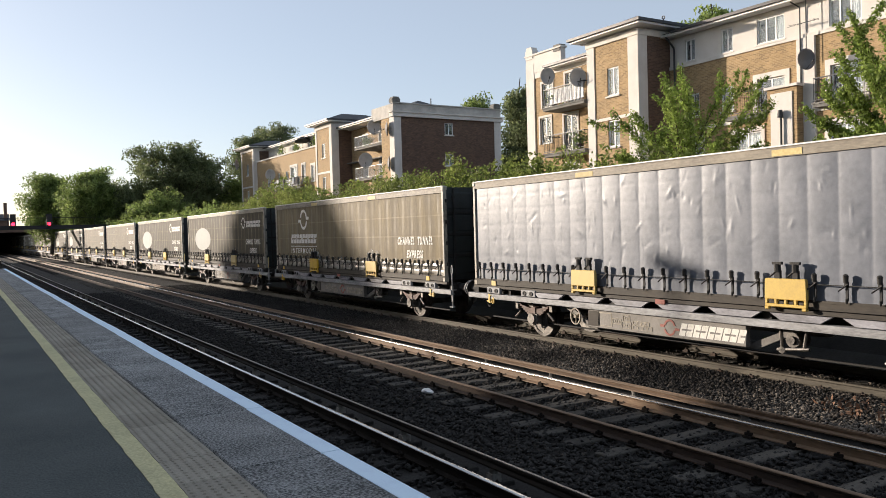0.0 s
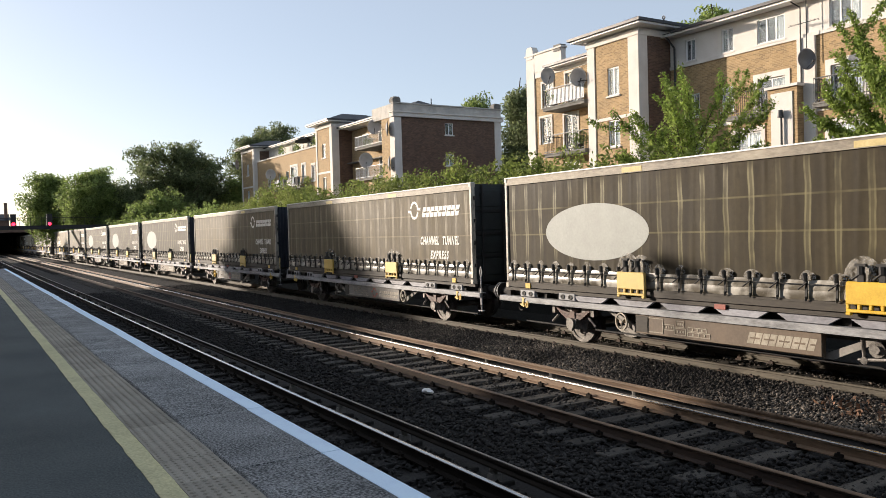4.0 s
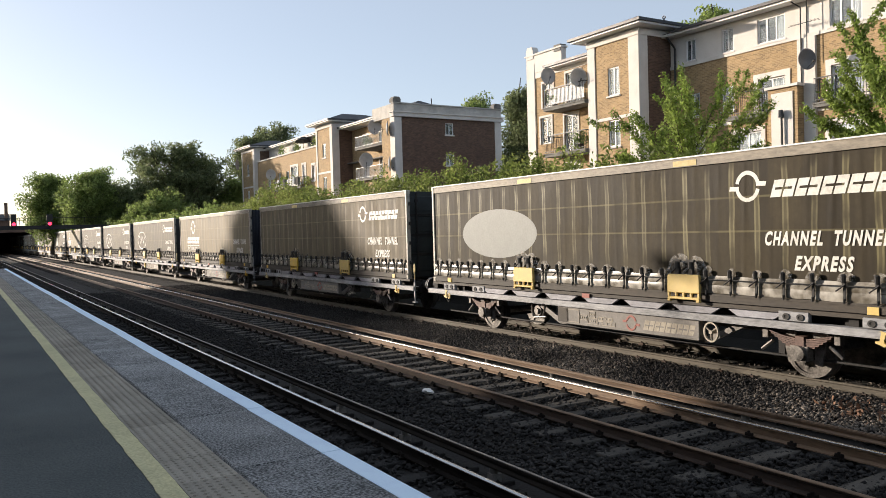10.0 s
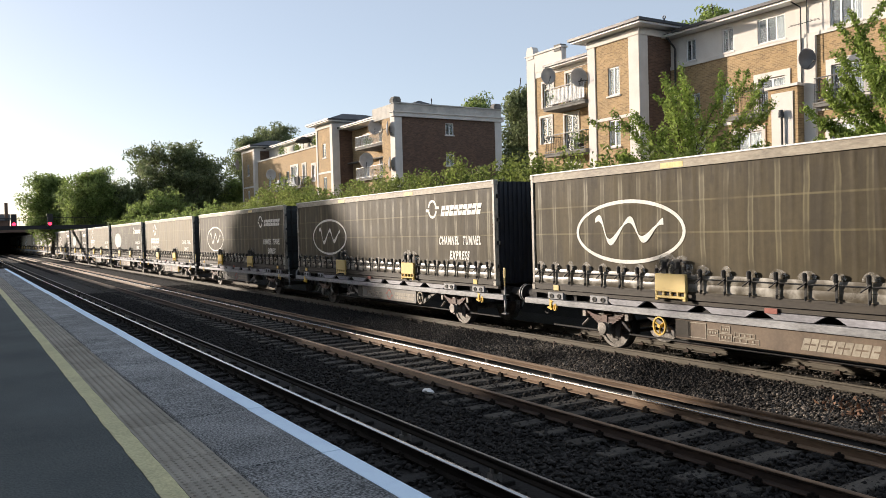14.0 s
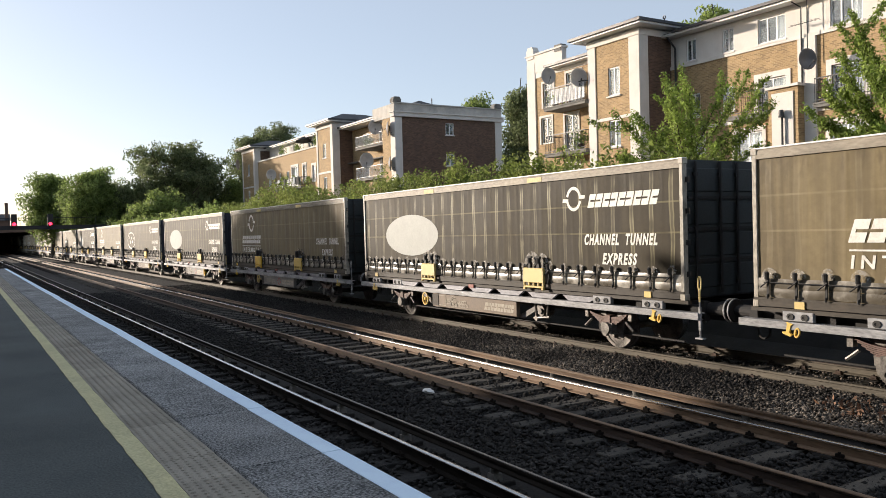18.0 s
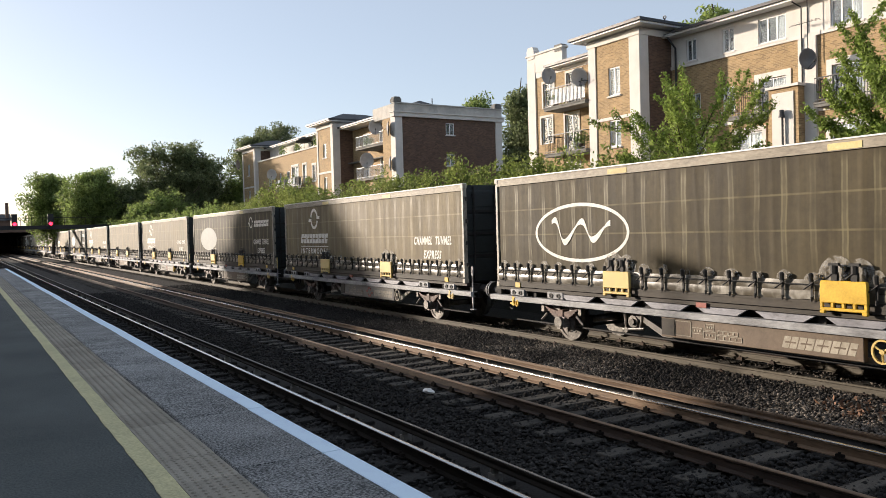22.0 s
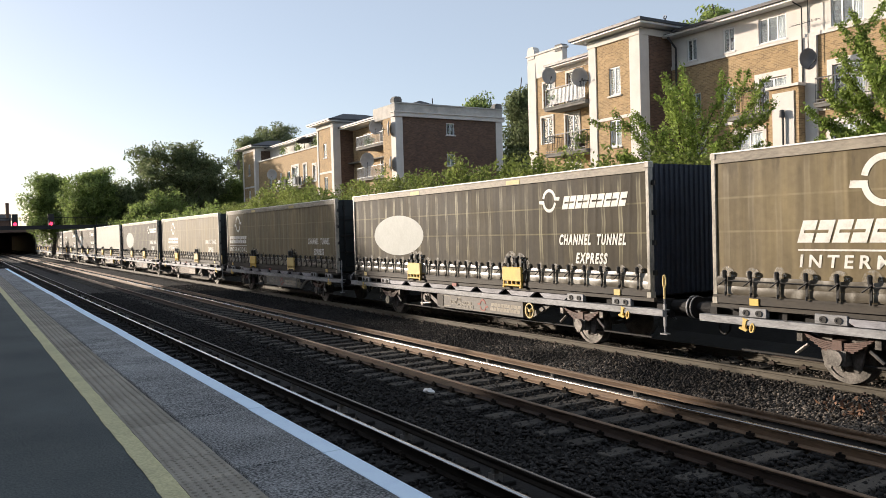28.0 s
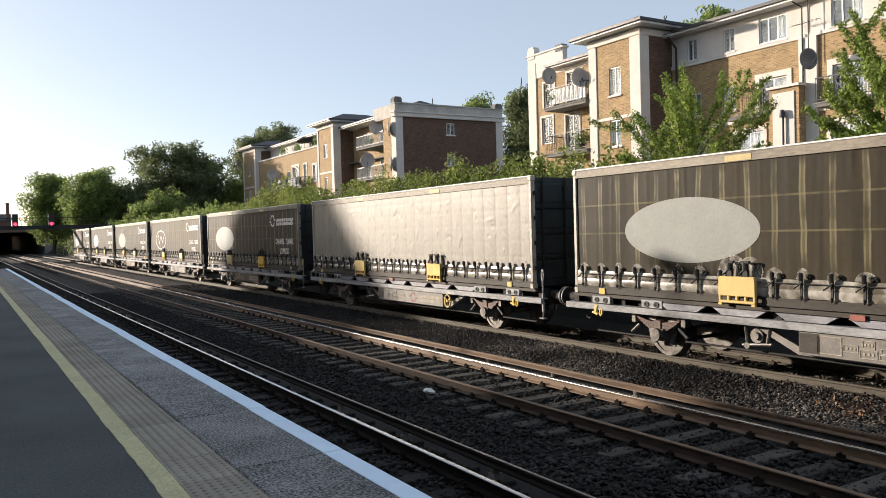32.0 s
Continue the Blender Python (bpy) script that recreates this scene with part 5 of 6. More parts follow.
def balcony(parent, y0, y1, z, face, out, rail_mat=None, cloth=True):
    """A slab on the wall with an iron railing and, on some, cloth hung behind the bars."""
    rail_mat = rail_mat or M_DARKMETAL
    slab = part("balcony", boxes((face - out, face + 0.02, y0, y1, z - 0.2, z), (face - out - 0.04, face, y0 - 0.04, y1 + 0.04, z - 0.06, z + 0.01)), M_CONCRETE, parent, "concrete balcony slab")
    bm = boxes((face - out + 0.02, face - out + 0.06, y0 + 0.02, y1 - 0.02, z + 1.03, z + 1.08), (face - out + 0.02, face - out + 0.05, y0 + 0.02, y1 - 0.02, z + 0.1, z + 0.13))
    for y in (y0 + 0.02, y1 - 0.05):
        box(bm, face - out + 0.02, face, y, y + 0.03, z + 1.03, z + 1.08)
    n, bars = int((y1 - y0) / 0.12), []
    for k in range(n + 1):
        y = y0 + 0.03 + (y1 - y0 - 0.06) * k / n
        bars.append((face - out + 0.035, y))
    m = int(out / 0.13)
    for k in range(1, m):
        for y in (y0 + 0.035, y1 - 0.035):
            bars.append((face - out + out * k / m, y))
    part("railing", bm, rail_mat, slab, "iron railing")
    bm = bmesh.new()
    rod(bm, (0, 0, 0), (0, 0, 1.04), 0.012, 4)
    bar_mesh = mesh_of("baluster", bm, rail_mat)
    for x, y in bars:
        again("baluster", bar_mesh, slab, pose(x, y, z))
    if cloth:
        bm = bmesh.new()
        pts = [(y0 + 0.1 + (y1 - y0 - 0.5) * i / 18, face - out + 0.10 + 0.025 * (i % 2)) for i in range(19)]
        prism(bm, [(x, y) for y, x in pts + [(y, x + 0.008) for y, x in pts[::-1]]], "z", z + 0.12, z + 0.98)
        part("screen_cloth", bm, M_PAINT, slab, "white cloth tied behind the railing")
    return slab


def dish(x, y, z, r, turn, material, label):
    """A satellite dish with its arm and bracket, facing the south."""
    t = thing("satellite_dish", pose(x, y, z, 0, 0, turn), label, "satellite dish", "satellite dishes")
    bm = bmesh.new()
    n, rings = 28, 5
    prev = None
    top = bm.verts.new((0, 0.10, 0))
    for k in range(1, rings + 1):
        q = k / rings
        cur = [bm.verts.new((r * q * math.cos(a), 0.10 - 0.16 * r * 2 * q * q, r * 1.12 * q * math.sin(a))) for a in [2 * math.pi * i / n for i in range(n)]]
        for i in range(n):
            if prev:
                bm.faces.new((prev[i], prev[(i + 1) % n], cur[(i + 1) % n], cur[i]))
            else:
                bm.faces.new((top, cur[i], cur[(i + 1) % n]))
        prev = cur
    ob = part("reflector", bm, material, t, smooth=True)
    ob.modifiers.new("thick", "SOLIDIFY").thickness = 0.02
    bm = bmesh.new()
    rod(bm, (0, 0.0, -r * 1.0), (0, -0.5, -r * 0.45), 0.015, 6)
    rod(bm, (0, -0.46, -r * 0.5), (0, -0.56, -r * 0.35), 0.04, 8)
    part("feed_arm", bm, M_DARKMETAL, t)
    bm = bmesh.new()
    rod(bm, (0, 0.12, 0), (0, 0.4, -0.15), 0.025, 6)
    rod(bm, (0, 0.4, -0.5), (0, 0.4, 0.1), 0.025, 6)
    part("bracket", bm, M_DARKMETAL, t)
    return t


def hip_roof(parent, x0, x1, y0, y1, z, rise, over, label):
    """A low hipped slate roof with a deep white eave."""
    a0, a1, b0, b1 = x0 - over, x1 + over, y0 - over, y1 + over
    part("eave", boxes((a0 + 0.05, a1 - 0.05, b0 + 0.05, b1 - 0.05, z - 0.14, z)), M_PAINT, parent, "white boarded eave")
    part("gutter", boxes((a0 - 0.08, a0 + 0.06, b0 - 0.08, b1 + 0.08, z - 0.04, z + 0.1), (a1 - 0.06, a1 + 0.08, b0 - 0.08, b1 + 0.08, z - 0.04, z + 0.1),
                         (a0 + 0.06, a1 - 0.06, b0 - 0.08, b0 + 0.06, z - 0.04, z + 0.1), (a0 + 0.06, a1 - 0.06, b1 - 0.06, b1 + 0.08, z - 0.04, z + 0.1)), M_DARKMETAL, parent, "black gutter")
    bm = bmesh.new()
    inset = min(a1 - a0, b1 - b0) / 2
    base = [bm.verts.new(c) for c in ((a0, b0, z + 0.06), (a1, b0, z + 0.06), (a1, b1, z + 0.06), (a0, b1, z + 0.06))]
    if (a1 - a0) < (b1 - b0):
        r = [bm.verts.new(((a0 + a1) / 2, b0 + inset, z + rise)), bm.verts.new(((a0 + a1) / 2, b1 - inset, z + rise))]
        faces = ((0, 1, 4), (1, 2, 5, 4), (2, 3, 5), (3, 0, 4, 5))
    else:
        r = [bm.verts.new((a0 + inset, (b0 + b1) / 2, z + rise)), bm.verts.new((a1 - inset, (b0 + b1) / 2, z + rise))]
        faces = ((3, 0, 4), (0, 1, 5, 4), (1, 2, 5), (2, 3, 4, 5))
    v = base + r
    for q in faces:
        bm.faces.new([v[i] for i in q])
    bm.faces.new(base[::-1])
    return part("roof", bm, M_ROOF, parent, label)


def right_block():
    """The near apartment block: stair tower, long front, balcony bay."""
    h = thing("apartment_building", pose(0, 0, 0), "four-storey yellow brick apartment block with cream bands and slate roof", "building", "apartment blocks")
    base = 2.6
    # stair tower
    X, T0, T1, TZ = 30.0, 29.37, 33.25, 12.75
    wins = [(30.85, 31.72, 9.6, 11.1), (30.85, 31.72, 6.88, 8.3)]
    part("tower_wall", wall_bm(T0 + 0.75, T1 - 0.6, base, 12.42, wins, "y", X, 0.3), M_BRICK, h, "yellow stock brick wall")
    for a0, a1, z0, z1 in wins:
        window(h, "y", a0, a1, z0, z1, X, 2, True)
    part("pilaster", boxes((X - 0.06, X + 0.6, T0, T0 + 0.75, base, 12.42)), M_RENDER, h, "cream rendered corner pilaster", bevel=0.01)
    part("pilaster", boxes((X - 0.06, X + 0.6, T1 - 0.6, T1, base, 12.42)), M_RENDER, h, "cream rendered corner pilaster", bevel=0.01)
    part("frieze", boxes((X - 0.1, 33.0, T0 - 0.04, T1 + 0.04, 12.42, TZ)), M_RENDER, h, "cream frieze under the eave")
    part("string_course", boxes((X - 0.05, X + 0.02, T0 + 0.752, T1 - 0.62, 8.32, 8.48)), M_RENDER, h)
    # sunless side painted in the darker brick, sunny side in the pale
    part("tower_side", boxes((X + 0.6, 32.3, T0 + 0.03, T0 + 0.33, base, 12.42)), M_DARKBRICK, h, "stair tower side, its shade put into darker brick")
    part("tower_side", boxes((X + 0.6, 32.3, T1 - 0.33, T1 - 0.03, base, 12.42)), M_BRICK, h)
    hip_roof(h, X, 36.0, T0, T1, 12.95, 1.1, 0.72, "dark slate hipped tower roof")
    # long front
    F, F0, F1 = 32.27, 2.0, T0
    wins = [(27.7, 28.35, 10.98, 12.1, 2), (25.4, 26.1, 10.96, 12.14, 2), (22.6, 24.06, 10.95, 12.12, 3), (19.0, 20.45, 10.95, 12.12, 3), (15.4, 16.9, 10.95, 12.12, 3), (11.5, 13, 10.95, 12.12, 3)]
    part("upper_wall", wall_bm(F0, F1, 10.9, 12.36, [w[:4] for w in wins], "y", F, 0.3), M_RENDER, h, "cream rendered top storey")
    for w in wins:
        window(h, "y", *w[:4], F, w[4], True)
    part("string_course", boxes((F - 0.07, F + 0.32, F0, F1, 10.74, 10.9)), M_RENDER, h, "cream band under the top storey")
    low = [(27.5, 28.3, 8.1, 9.3, 2, 0), (25.4, 26.15, 8.1, 9.3, 2, 0), (22.6, 24.05, 7.62, 9.3, 2, 0.24), (18.95, 20.4, 7.62, 9.3, 2, 0.24), (15.4, 16.9, 7.62, 9.3, 2, 0.24), (11.5, 13, 7.62, 9.3, 2, 0.24),
           (23.9, 25.4, 5.5, 6.95, 2, 0.2), (27.4, 28.3, 5.5, 6.9, 2, 0.2), (19.0, 20.5, 5.1, 6.8, 2, 0.2)]
    part("front_wall", wall_bm(F0, F1, base, 10.74, [w[:4] for w in low], "y", F, 0.3), M_BRICK, h, "yellow stock brick front")
    for w in low:
        window(h, "y", *w[:4], F, w[4], True, w[5])
    part("band", boxes((F - 0.04, F + 0.02, F0, F1, 7.42, 7.58)), M_RENDER, h, "cream band between storeys")
    part("pilaster", boxes((F - 0.12, F + 0.02, 21.07, 21.95, base, 10.74)), M_RENDER, h, "cream pilaster with downpipes", bevel=0.01)
    bm = bmesh.new()
    rod(bm, (F - 0.16, 21.72, base), (F - 0.16, 21.72, 12.1), 0.03, 8)
    rod(bm, (F - 0.16, 21.72, 12.1), (F - 0.5, 21.95, 12.36), 0.03, 8)
    part("downpipe", bm, M_DARKMETAL, h, "black downpipe")
    bm = bmesh.new()
    rod(bm, (F - 0.15, 28.95, base), (F - 0.15, 28.95, 11.8), 0.05, 8)
    rod(bm, (F - 0.15, 28.95, 11.8), (F - 0.6, 29.1, 12.4), 0.05, 8)
    part("downpipe", bm, M_DARKMETAL, h)
    part("eave", boxes((F - 0.66, 44.6, F0 - 0.6, F1 + 0.4, 12.36, 12.5)), M_PAINT, h, "white boarded eave")
    part("gutter", boxes((F - 0.78, F - 0.64, F0 - 0.6, F1 - 0.72, 12.46, 12.6)), M_DARKMETAL, h, "black gutter")
    bm = bmesh.new()
    prism(bm, [(F - 0.7, 12.52), (38.5, 14.4), (44.7, 12.52)], "y", F0 - 0.6, 40.2)
    part("roof", bm, M_ROOF, h, "low dark slate roof")
    for y0, y1 in ((23.2, 25.5), (18.4, 20.9)):
        balcony(h, y0, y1, 7.72, F, 0.57, cloth=False)
    # projecting porch wall with a cream panel
    part("porch_wall", boxes((31.7, 32.2, 21.65, 23.14, base, 8.62)), M_BRICK, h, "brick porch wall")
    part("porch_panel", boxes((31.65, 31.71, 21.86, 22.95, base, 8.42)), M_RENDER, h, "cream panel on the porch")
    part("porch_coping", boxes((31.58, 32.2, 21.57, 23.24, 8.62, 8.74)), M_RENDER, h)
    bm = bmesh.new()
    rod(bm, (31.55, 22.35, 6.0), (31.55, 22.35, 7.3), 0.05, 8)
    rod(bm, (31.5, 22.35, 7.3), (31.5, 22.35, 7.62), 0.14, 10, 0.1)
    part("wall_lamp", bm, M_DARKMETAL, h, "black wall lantern on a bracket")
    bm = bmesh.new()
    rod(bm, (F - 0.35, 21.3, 9.6), (F - 0.35, 21.3, 12.3), 0.02, 6)
    rod(bm, (F - 0.35, 20.7, 11.35), (F - 0.35, 22.2, 11.3), 0.012, 5)
    for k in range(7):
        rod(bm, (F - 0.55, 20.8 + 0.2 * k, 11.34), (F - 0.15, 20.8 + 0.2 * k, 11.34), 0.008, 4)
    part("aerial", bm, M_DARKMETAL, h, "thin television aerial on a pole")
    bm = bmesh.new()
    rod(bm, (31.0, 28.6, 12.9), (31.0, 28.6, 13.14), 0.04, 8)
    ring(bm, 28.6, 13.2, 0.1, 0.09, 0.03, "x", 30.97, 31.03, n=14)
    part("roof_finial", bm, M_DARKMETAL, h)
    # balcony bay beyond the tower
    B, B1 = 31.0, 40.0
    low = [(35.0, 36.3, 9.75, 11.75, 2, 0.12), (37.5, 38.5, 10.0, 11.5, 2, 0.12), (35.3, 36.5, 7.0, 9.3, 2, 0.12), (37.7, 38.75, 7.8, 9.42, 2, 0.12), (35.3, 36.5, 4.3, 6.4, 2, 0.12)]
    part("bay_wall", wall_bm(T1, B1 - 0.8, base, 12.3, [w[:4] for w in low], "y", B, 0.3), M_BRICK, h, "yellow stock brick wall of the balcony bay")
    for w in low:
        window(h, "y", *w[:4], B, w[4], False, w[5])
    part("bay_frieze", boxes((B - 0.04, B + 0.02, T1, B1 - 0.8, 11.95, 12.3)), M_RENDER, h)
    part("pilaster", boxes((B - 0.08, B + 0.6, B1 - 0.8, B1, base, 12.9)), M_RENDER, h, "cream end pilaster", bevel=0.01)
    part("parapet", boxes((B - 0.06, B + 0.3, 36.6, B1, 12.3, 13.38), (B + 0.3, 44, B1 - 0.3, B1, 12.3, 13.38)), M_RENDER, h, "cream parapet")
    part("parapet_coping", boxes((B - 0.14, B + 0.36, 36.5, B1 + 0.08, 13.38, 13.48), (B + 0.36, 44, B1 - 0.36, B1 + 0.08, 13.38, 13.48)), M_RENDER, h)
    for y in (36.95, 39.62):
        bm = bmesh.new()
        prism(bm, [(y - 0.35, 13.2), (y + 0.35, 13.2), (y + 0.35, 13.72), (y + 0.22, 13.96), (y - 0.22, 13.96), (y - 0.35, 13.72)] if y > 39 else [(y - 0.3, 13.2), (y + 0.3, 13.2), (y + 0.3, 13.6), (y - 0.3, 13.6)], "x", B - 0.1, B + 0.35)
        part("parapet_block", bm, M_RENDER if y > 39 else M_CONCRETE, h)
    part("eave", boxes((B - 0.6, B, T1, 37.6, 12.18, 12.3)), M_PAINT, h)
    part("gutter", boxes((B - 0.72, B - 0.58, T1, 37.6, 12.26, 12.4)), M_DARKMETAL, h)
    balcony(h, 33.4, 37.0, 9.72, B, 1.2, M_DARKMETAL, True)
    balcony(h, 33.4, 37.0, 7.0, B, 1.2, M_DARKMETAL, False)
    balcony(h, 33.4, 37.0, 4.25, B, 1.2, M_DARKMETAL, True)
    part("end_wall", boxes((B + 0.6, 44.3, B1 - 0.35, B1 - 0.05, base, 12.3)), M_DARKBRICK, h)
    part("rear_wall", boxes((44.0, 44.3, F0, B1 - 0.4, base, 12.3)), M_BRICK, h)
    part("end_wall", boxes((F, 44.3, F0 - 0.3, F0, base, 12.3)), M_BRICK, h)
    part("inner_floor", boxes((F + 0.9, 44.0, F0 + 0.2, B1 - 0.5, 10.6, 10.7), (F + 0.9, 44.0, F0 + 0.2, B1 - 0.5, 7.5, 7.6), (F + 2.5, F + 2.6, F0 + 0.2, B1 - 0.5, base, 12.3)), M_CONCRETE, h)
    return h


def left_block():
    """The farther block: gable end in dark brick for its shade, balcony bay, two stair towers."""
    h = thing("apartment_building", pose(0, 0, 0), "brick apartment block with shaded gable end, cream cornice and balconies", "building", "apartment blocks")
    base, G = 2.8, 61.6
    X0, X1 = 32.88, 44.4
    wins = [(38.15, 39.05, 11.35, 12.45), (38.15, 39.05, 8.55, 9.65), (38.15, 39.05, 5.75, 6.85)]
    # the gable's shade is painted by using the darker brick
    part("gable_wall", wall_bm(X0 + 0.72, X1 - 0.75, base, 12.8, wins, "x", G, 0.3), M_DARKBRICK, h, "gable end, its shade put into darker brick")
    for w in wins:
        window(h, "x", *w, G, 2, True)
    for x0, x1 in ((X0, X0 + 0.72), (X1 - 0.75, X1)):
        part("pilaster", boxes((x0, x1, G - 0.08, G + 0.8, base, 12.8)), M_RENDER, h, "cream corner pilaster", bevel=0.01)
    part("cornice", boxes((X0 - 0.15, X1 + 0.15, G - 0.2, G + 0.5, 12.8, 13.15), (X0 - 0.25, X1 + 0.25, G - 0.3, G + 0.5, 13.15, 13.25)), M_RENDER, h, "cream cornice")
    part("parapet", boxes((X0 - 0.02, X1 + 0.02, G - 0.04, G + 0.3, 13.25, 13.95), (X0 - 0.1, X1 + 0.1, G - 0.12, G + 0.38, 13.95, 14.05), (X0 - 0.02, X0 + 0.3, G + 0.3, G + 4.2, 12.8, 13.95)), M_STAINED, h, "stained cream parapet")
    for x in (X0 + 0.26, X1 - 0.45):
        bm = bmesh.new()
        prism(bm, [(x - 0.4, 14.05), (x + 0.4, 14.05), (x + 0.4, 14.3), (x + 0.26, 14.52), (x - 0.26, 14.52), (x - 0.4, 14.3)], "y", G - 0.15, G + 0.5)
        part("parapet_block", bm, M_CONCRETE, h)
    hip_roof(h, X0 + 2.2, X1 - 0.8, G + 2.5, 79, 13.4, 2.2, 0.3, "dark slate hipped roof")
    bm = bmesh.new()
    rod(bm, (38.5, 64.5, 14.0), (38.5, 64.5, 15.15), 0.05, 8)
    part("vent_pipe", bm, M_DARKMETAL, h)
    # balcony bay beside the gable
    B = 35.2
    part("corner_wall", boxes((X0 + 0.02, X0 + 0.32, G + 0.8, G + 2.4, base, 12.8), (X0 + 0.32, B, G + 2.1, G + 2.4, base, 12.8)), M_BRICK, h, "yellow stock brick return beside the balconies")
    low = [(64.6, 66.0, 10.9, 12.9, 2, 0.12), (67.6, 69.0, 10.9, 12.9, 2, 0.12), (64.6, 66.0, 7.9, 9.9, 2, 0.12), (67.6, 69.0, 7.9, 9.9, 2, 0.12), (71.5, 72.6, 10.9, 12.5, 2, 0.1), (71.5, 72.6, 7.9, 9.5, 2, 0.1)]
    part("bay_wall", wall_bm(G + 2.4, 75.3, base, 13.3, [w[:4] for w in low], "y", B, 0.3), M_BRICK, h, "yellow stock brick wall of the balcony bay")
    for w in low:
        window(h, "y", *w[:4], B, w[4], False, w[5])
    part("eave", boxes((B - 1.6, B + 0.3, G + 3.2, 75.2, 13.3, 13.45)), M_PAINT, h, "white eave")
    part("gutter", boxes((B - 1.74, B - 1.58, G + 3.2, 75.2, 13.4, 13.54)), M_DARKMETAL, h)
    balcony(h, 64.05, 70.0, 10.8, B, 2.2, M_PAINT, False)
    balcony(h, 64.05, 70.0, 7.8, B, 2.2, M_PAINT, False)
    # two stair towers with the long front between them
    for y0, y1, x in ((75.3, 79.6, 33.0), (100.5, 105.8, 33.0)):
        m = (y0 + y1) / 2 + 0.1
        wins = [(m - 0.45, m + 0.45, 10.6, 12.1), (m - 0.45, m + 0.45, 7.0, 8.6)]
        part("tower_wall", wall_bm(y0 + 0.6, y1 - 0.35, base, 13.65, wins, "y", x, 0.3), M_BRICK, h, "yellow stock brick tower wall")
        for w in wins:
            window(h, "y", *w, x, 2, True)
        part("pilaster", boxes((x - 0.06, x + 0.75, y0, y0 + 0.6, base, 13.65)), M_RENDER, h, "cream corner pilaster")
        part("pilaster", boxes((x - 0.06, x + 0.75, y1 - 0.35, y1, base, 13.65)), M_RENDER, h, "cream corner pilaster")
        part("string_course", boxes((x - 0.05, x + 0.02, y0 + 0.602, y1 - 0.352, 8.95, 9.15)), M_RENDER, h)
        # return away from the sun, shade painted with the darker brick
        part("tower_side", boxes((x + 0.75, 36.2, y0 + 0.05, y0 + 0.35, base, 13.65)), M_DARKBRICK, h, "tower side, its shade put into darker brick")
        part("frieze", boxes((x - 0.1, 38, y0 - 0.05, y1 + 0.05, 13.65, 14.05)), M_RENDER, h)
        hip_roof(h, x, 40, y0, y1, 14.25, 1.1, 0.8, "dark slate hipped tower roof")
    F = 33.4
    low = [(89.2, 90.1, 8.57, 10.16, 2, 0), (86.4, 88.35, 8.1, 10.53, 2, 0.23), (83.9, 84.8, 8.48, 10.53, 2, 0.19), (81.1, 82.0, 8.48, 10.25, 2, 0.19), (92.0, 92.7, 8.48, 10.16, 2, 0),
           (89.2, 90.1, 5.2, 6.8, 2, 0), (86.4, 88.35, 5.0, 7.0, 2, 0.2), (95.5, 96.6, 8.48, 10.16, 2, 0)]
    part("front_wall", wall_bm(79.6, 100.5, base, 12.12, [w[:4] for w in low], "y", F, 0.3), M_BRICK, h, "yellow stock brick front")
    for w in low:
        window(h, "y", *w[:4], F, w[4], True, w[5])
    part("coping", boxes((F - 0.12, F + 0.35, 79.6, 100.5, 12.12, 12.27)), M_RENDER, h)
    up = [(89.6, 91.9, 12.4, 13.5, 2), (84.4, 86.8, 12.4, 13.5, 2), (95, 97, 12.4, 13.5, 2)]
    part("attic_wall", wall_bm(79.6, 100.5, 12.27, 13.8, [w[:4] for w in up], "y", F + 1.6, 0.3), M_RENDER, h, "cream set-back attic storey")
    for w in up:
        window(h, "y", *w[:4], F + 1.6, w[4], False)
    part("terrace", boxes((F + 0.35, F + 1.6, 79.6, 100.5, 11.92, 12.07)), M_CONCRETE, h)
    part("eave", boxes((F + 0.9, F + 2.2, 79.6, 100.5, 13.8, 13.95)), M_PAINT, h)
    part("gutter", boxes((F + 0.78, F + 0.92, 79.6, 100.5, 13.9, 14.04)), M_DARKMETAL, h)
    bm = bmesh.new()
    prism(bm, [(F + 0.85, 13.96), (38.4, 15.1), (X1, 13.96)], "y", 79.6, 100.5)
    part("attic_roof", bm, M_ROOF, h, "low slate roof over the attic")
    balcony(h, 82.9, 91.8, 8.0, F, 1.1, M_DARKMETAL, True)
    part("rear_wall", boxes((X1 - 0.3, X1, G + 0.8, 105.8, base, 12.8)), M_BRICK, h)
    part("end_wall", boxes((33.8, X1, 105.5, 105.8, base, 13.9)), M_BRICK, h)
    part("inner_floor", boxes((F + 1.2, X1 - 0.4, G + 2.6, 105, 9.8, 9.9), (F + 2.6, F + 2.7, G + 2.7, 105, base, 12.6), (X0 + 1, X1 - 0.8, G + 2.5, G + 2.6, base, 12.6)), M_CONCRETE, h)
    return h


right_block()
left_block()
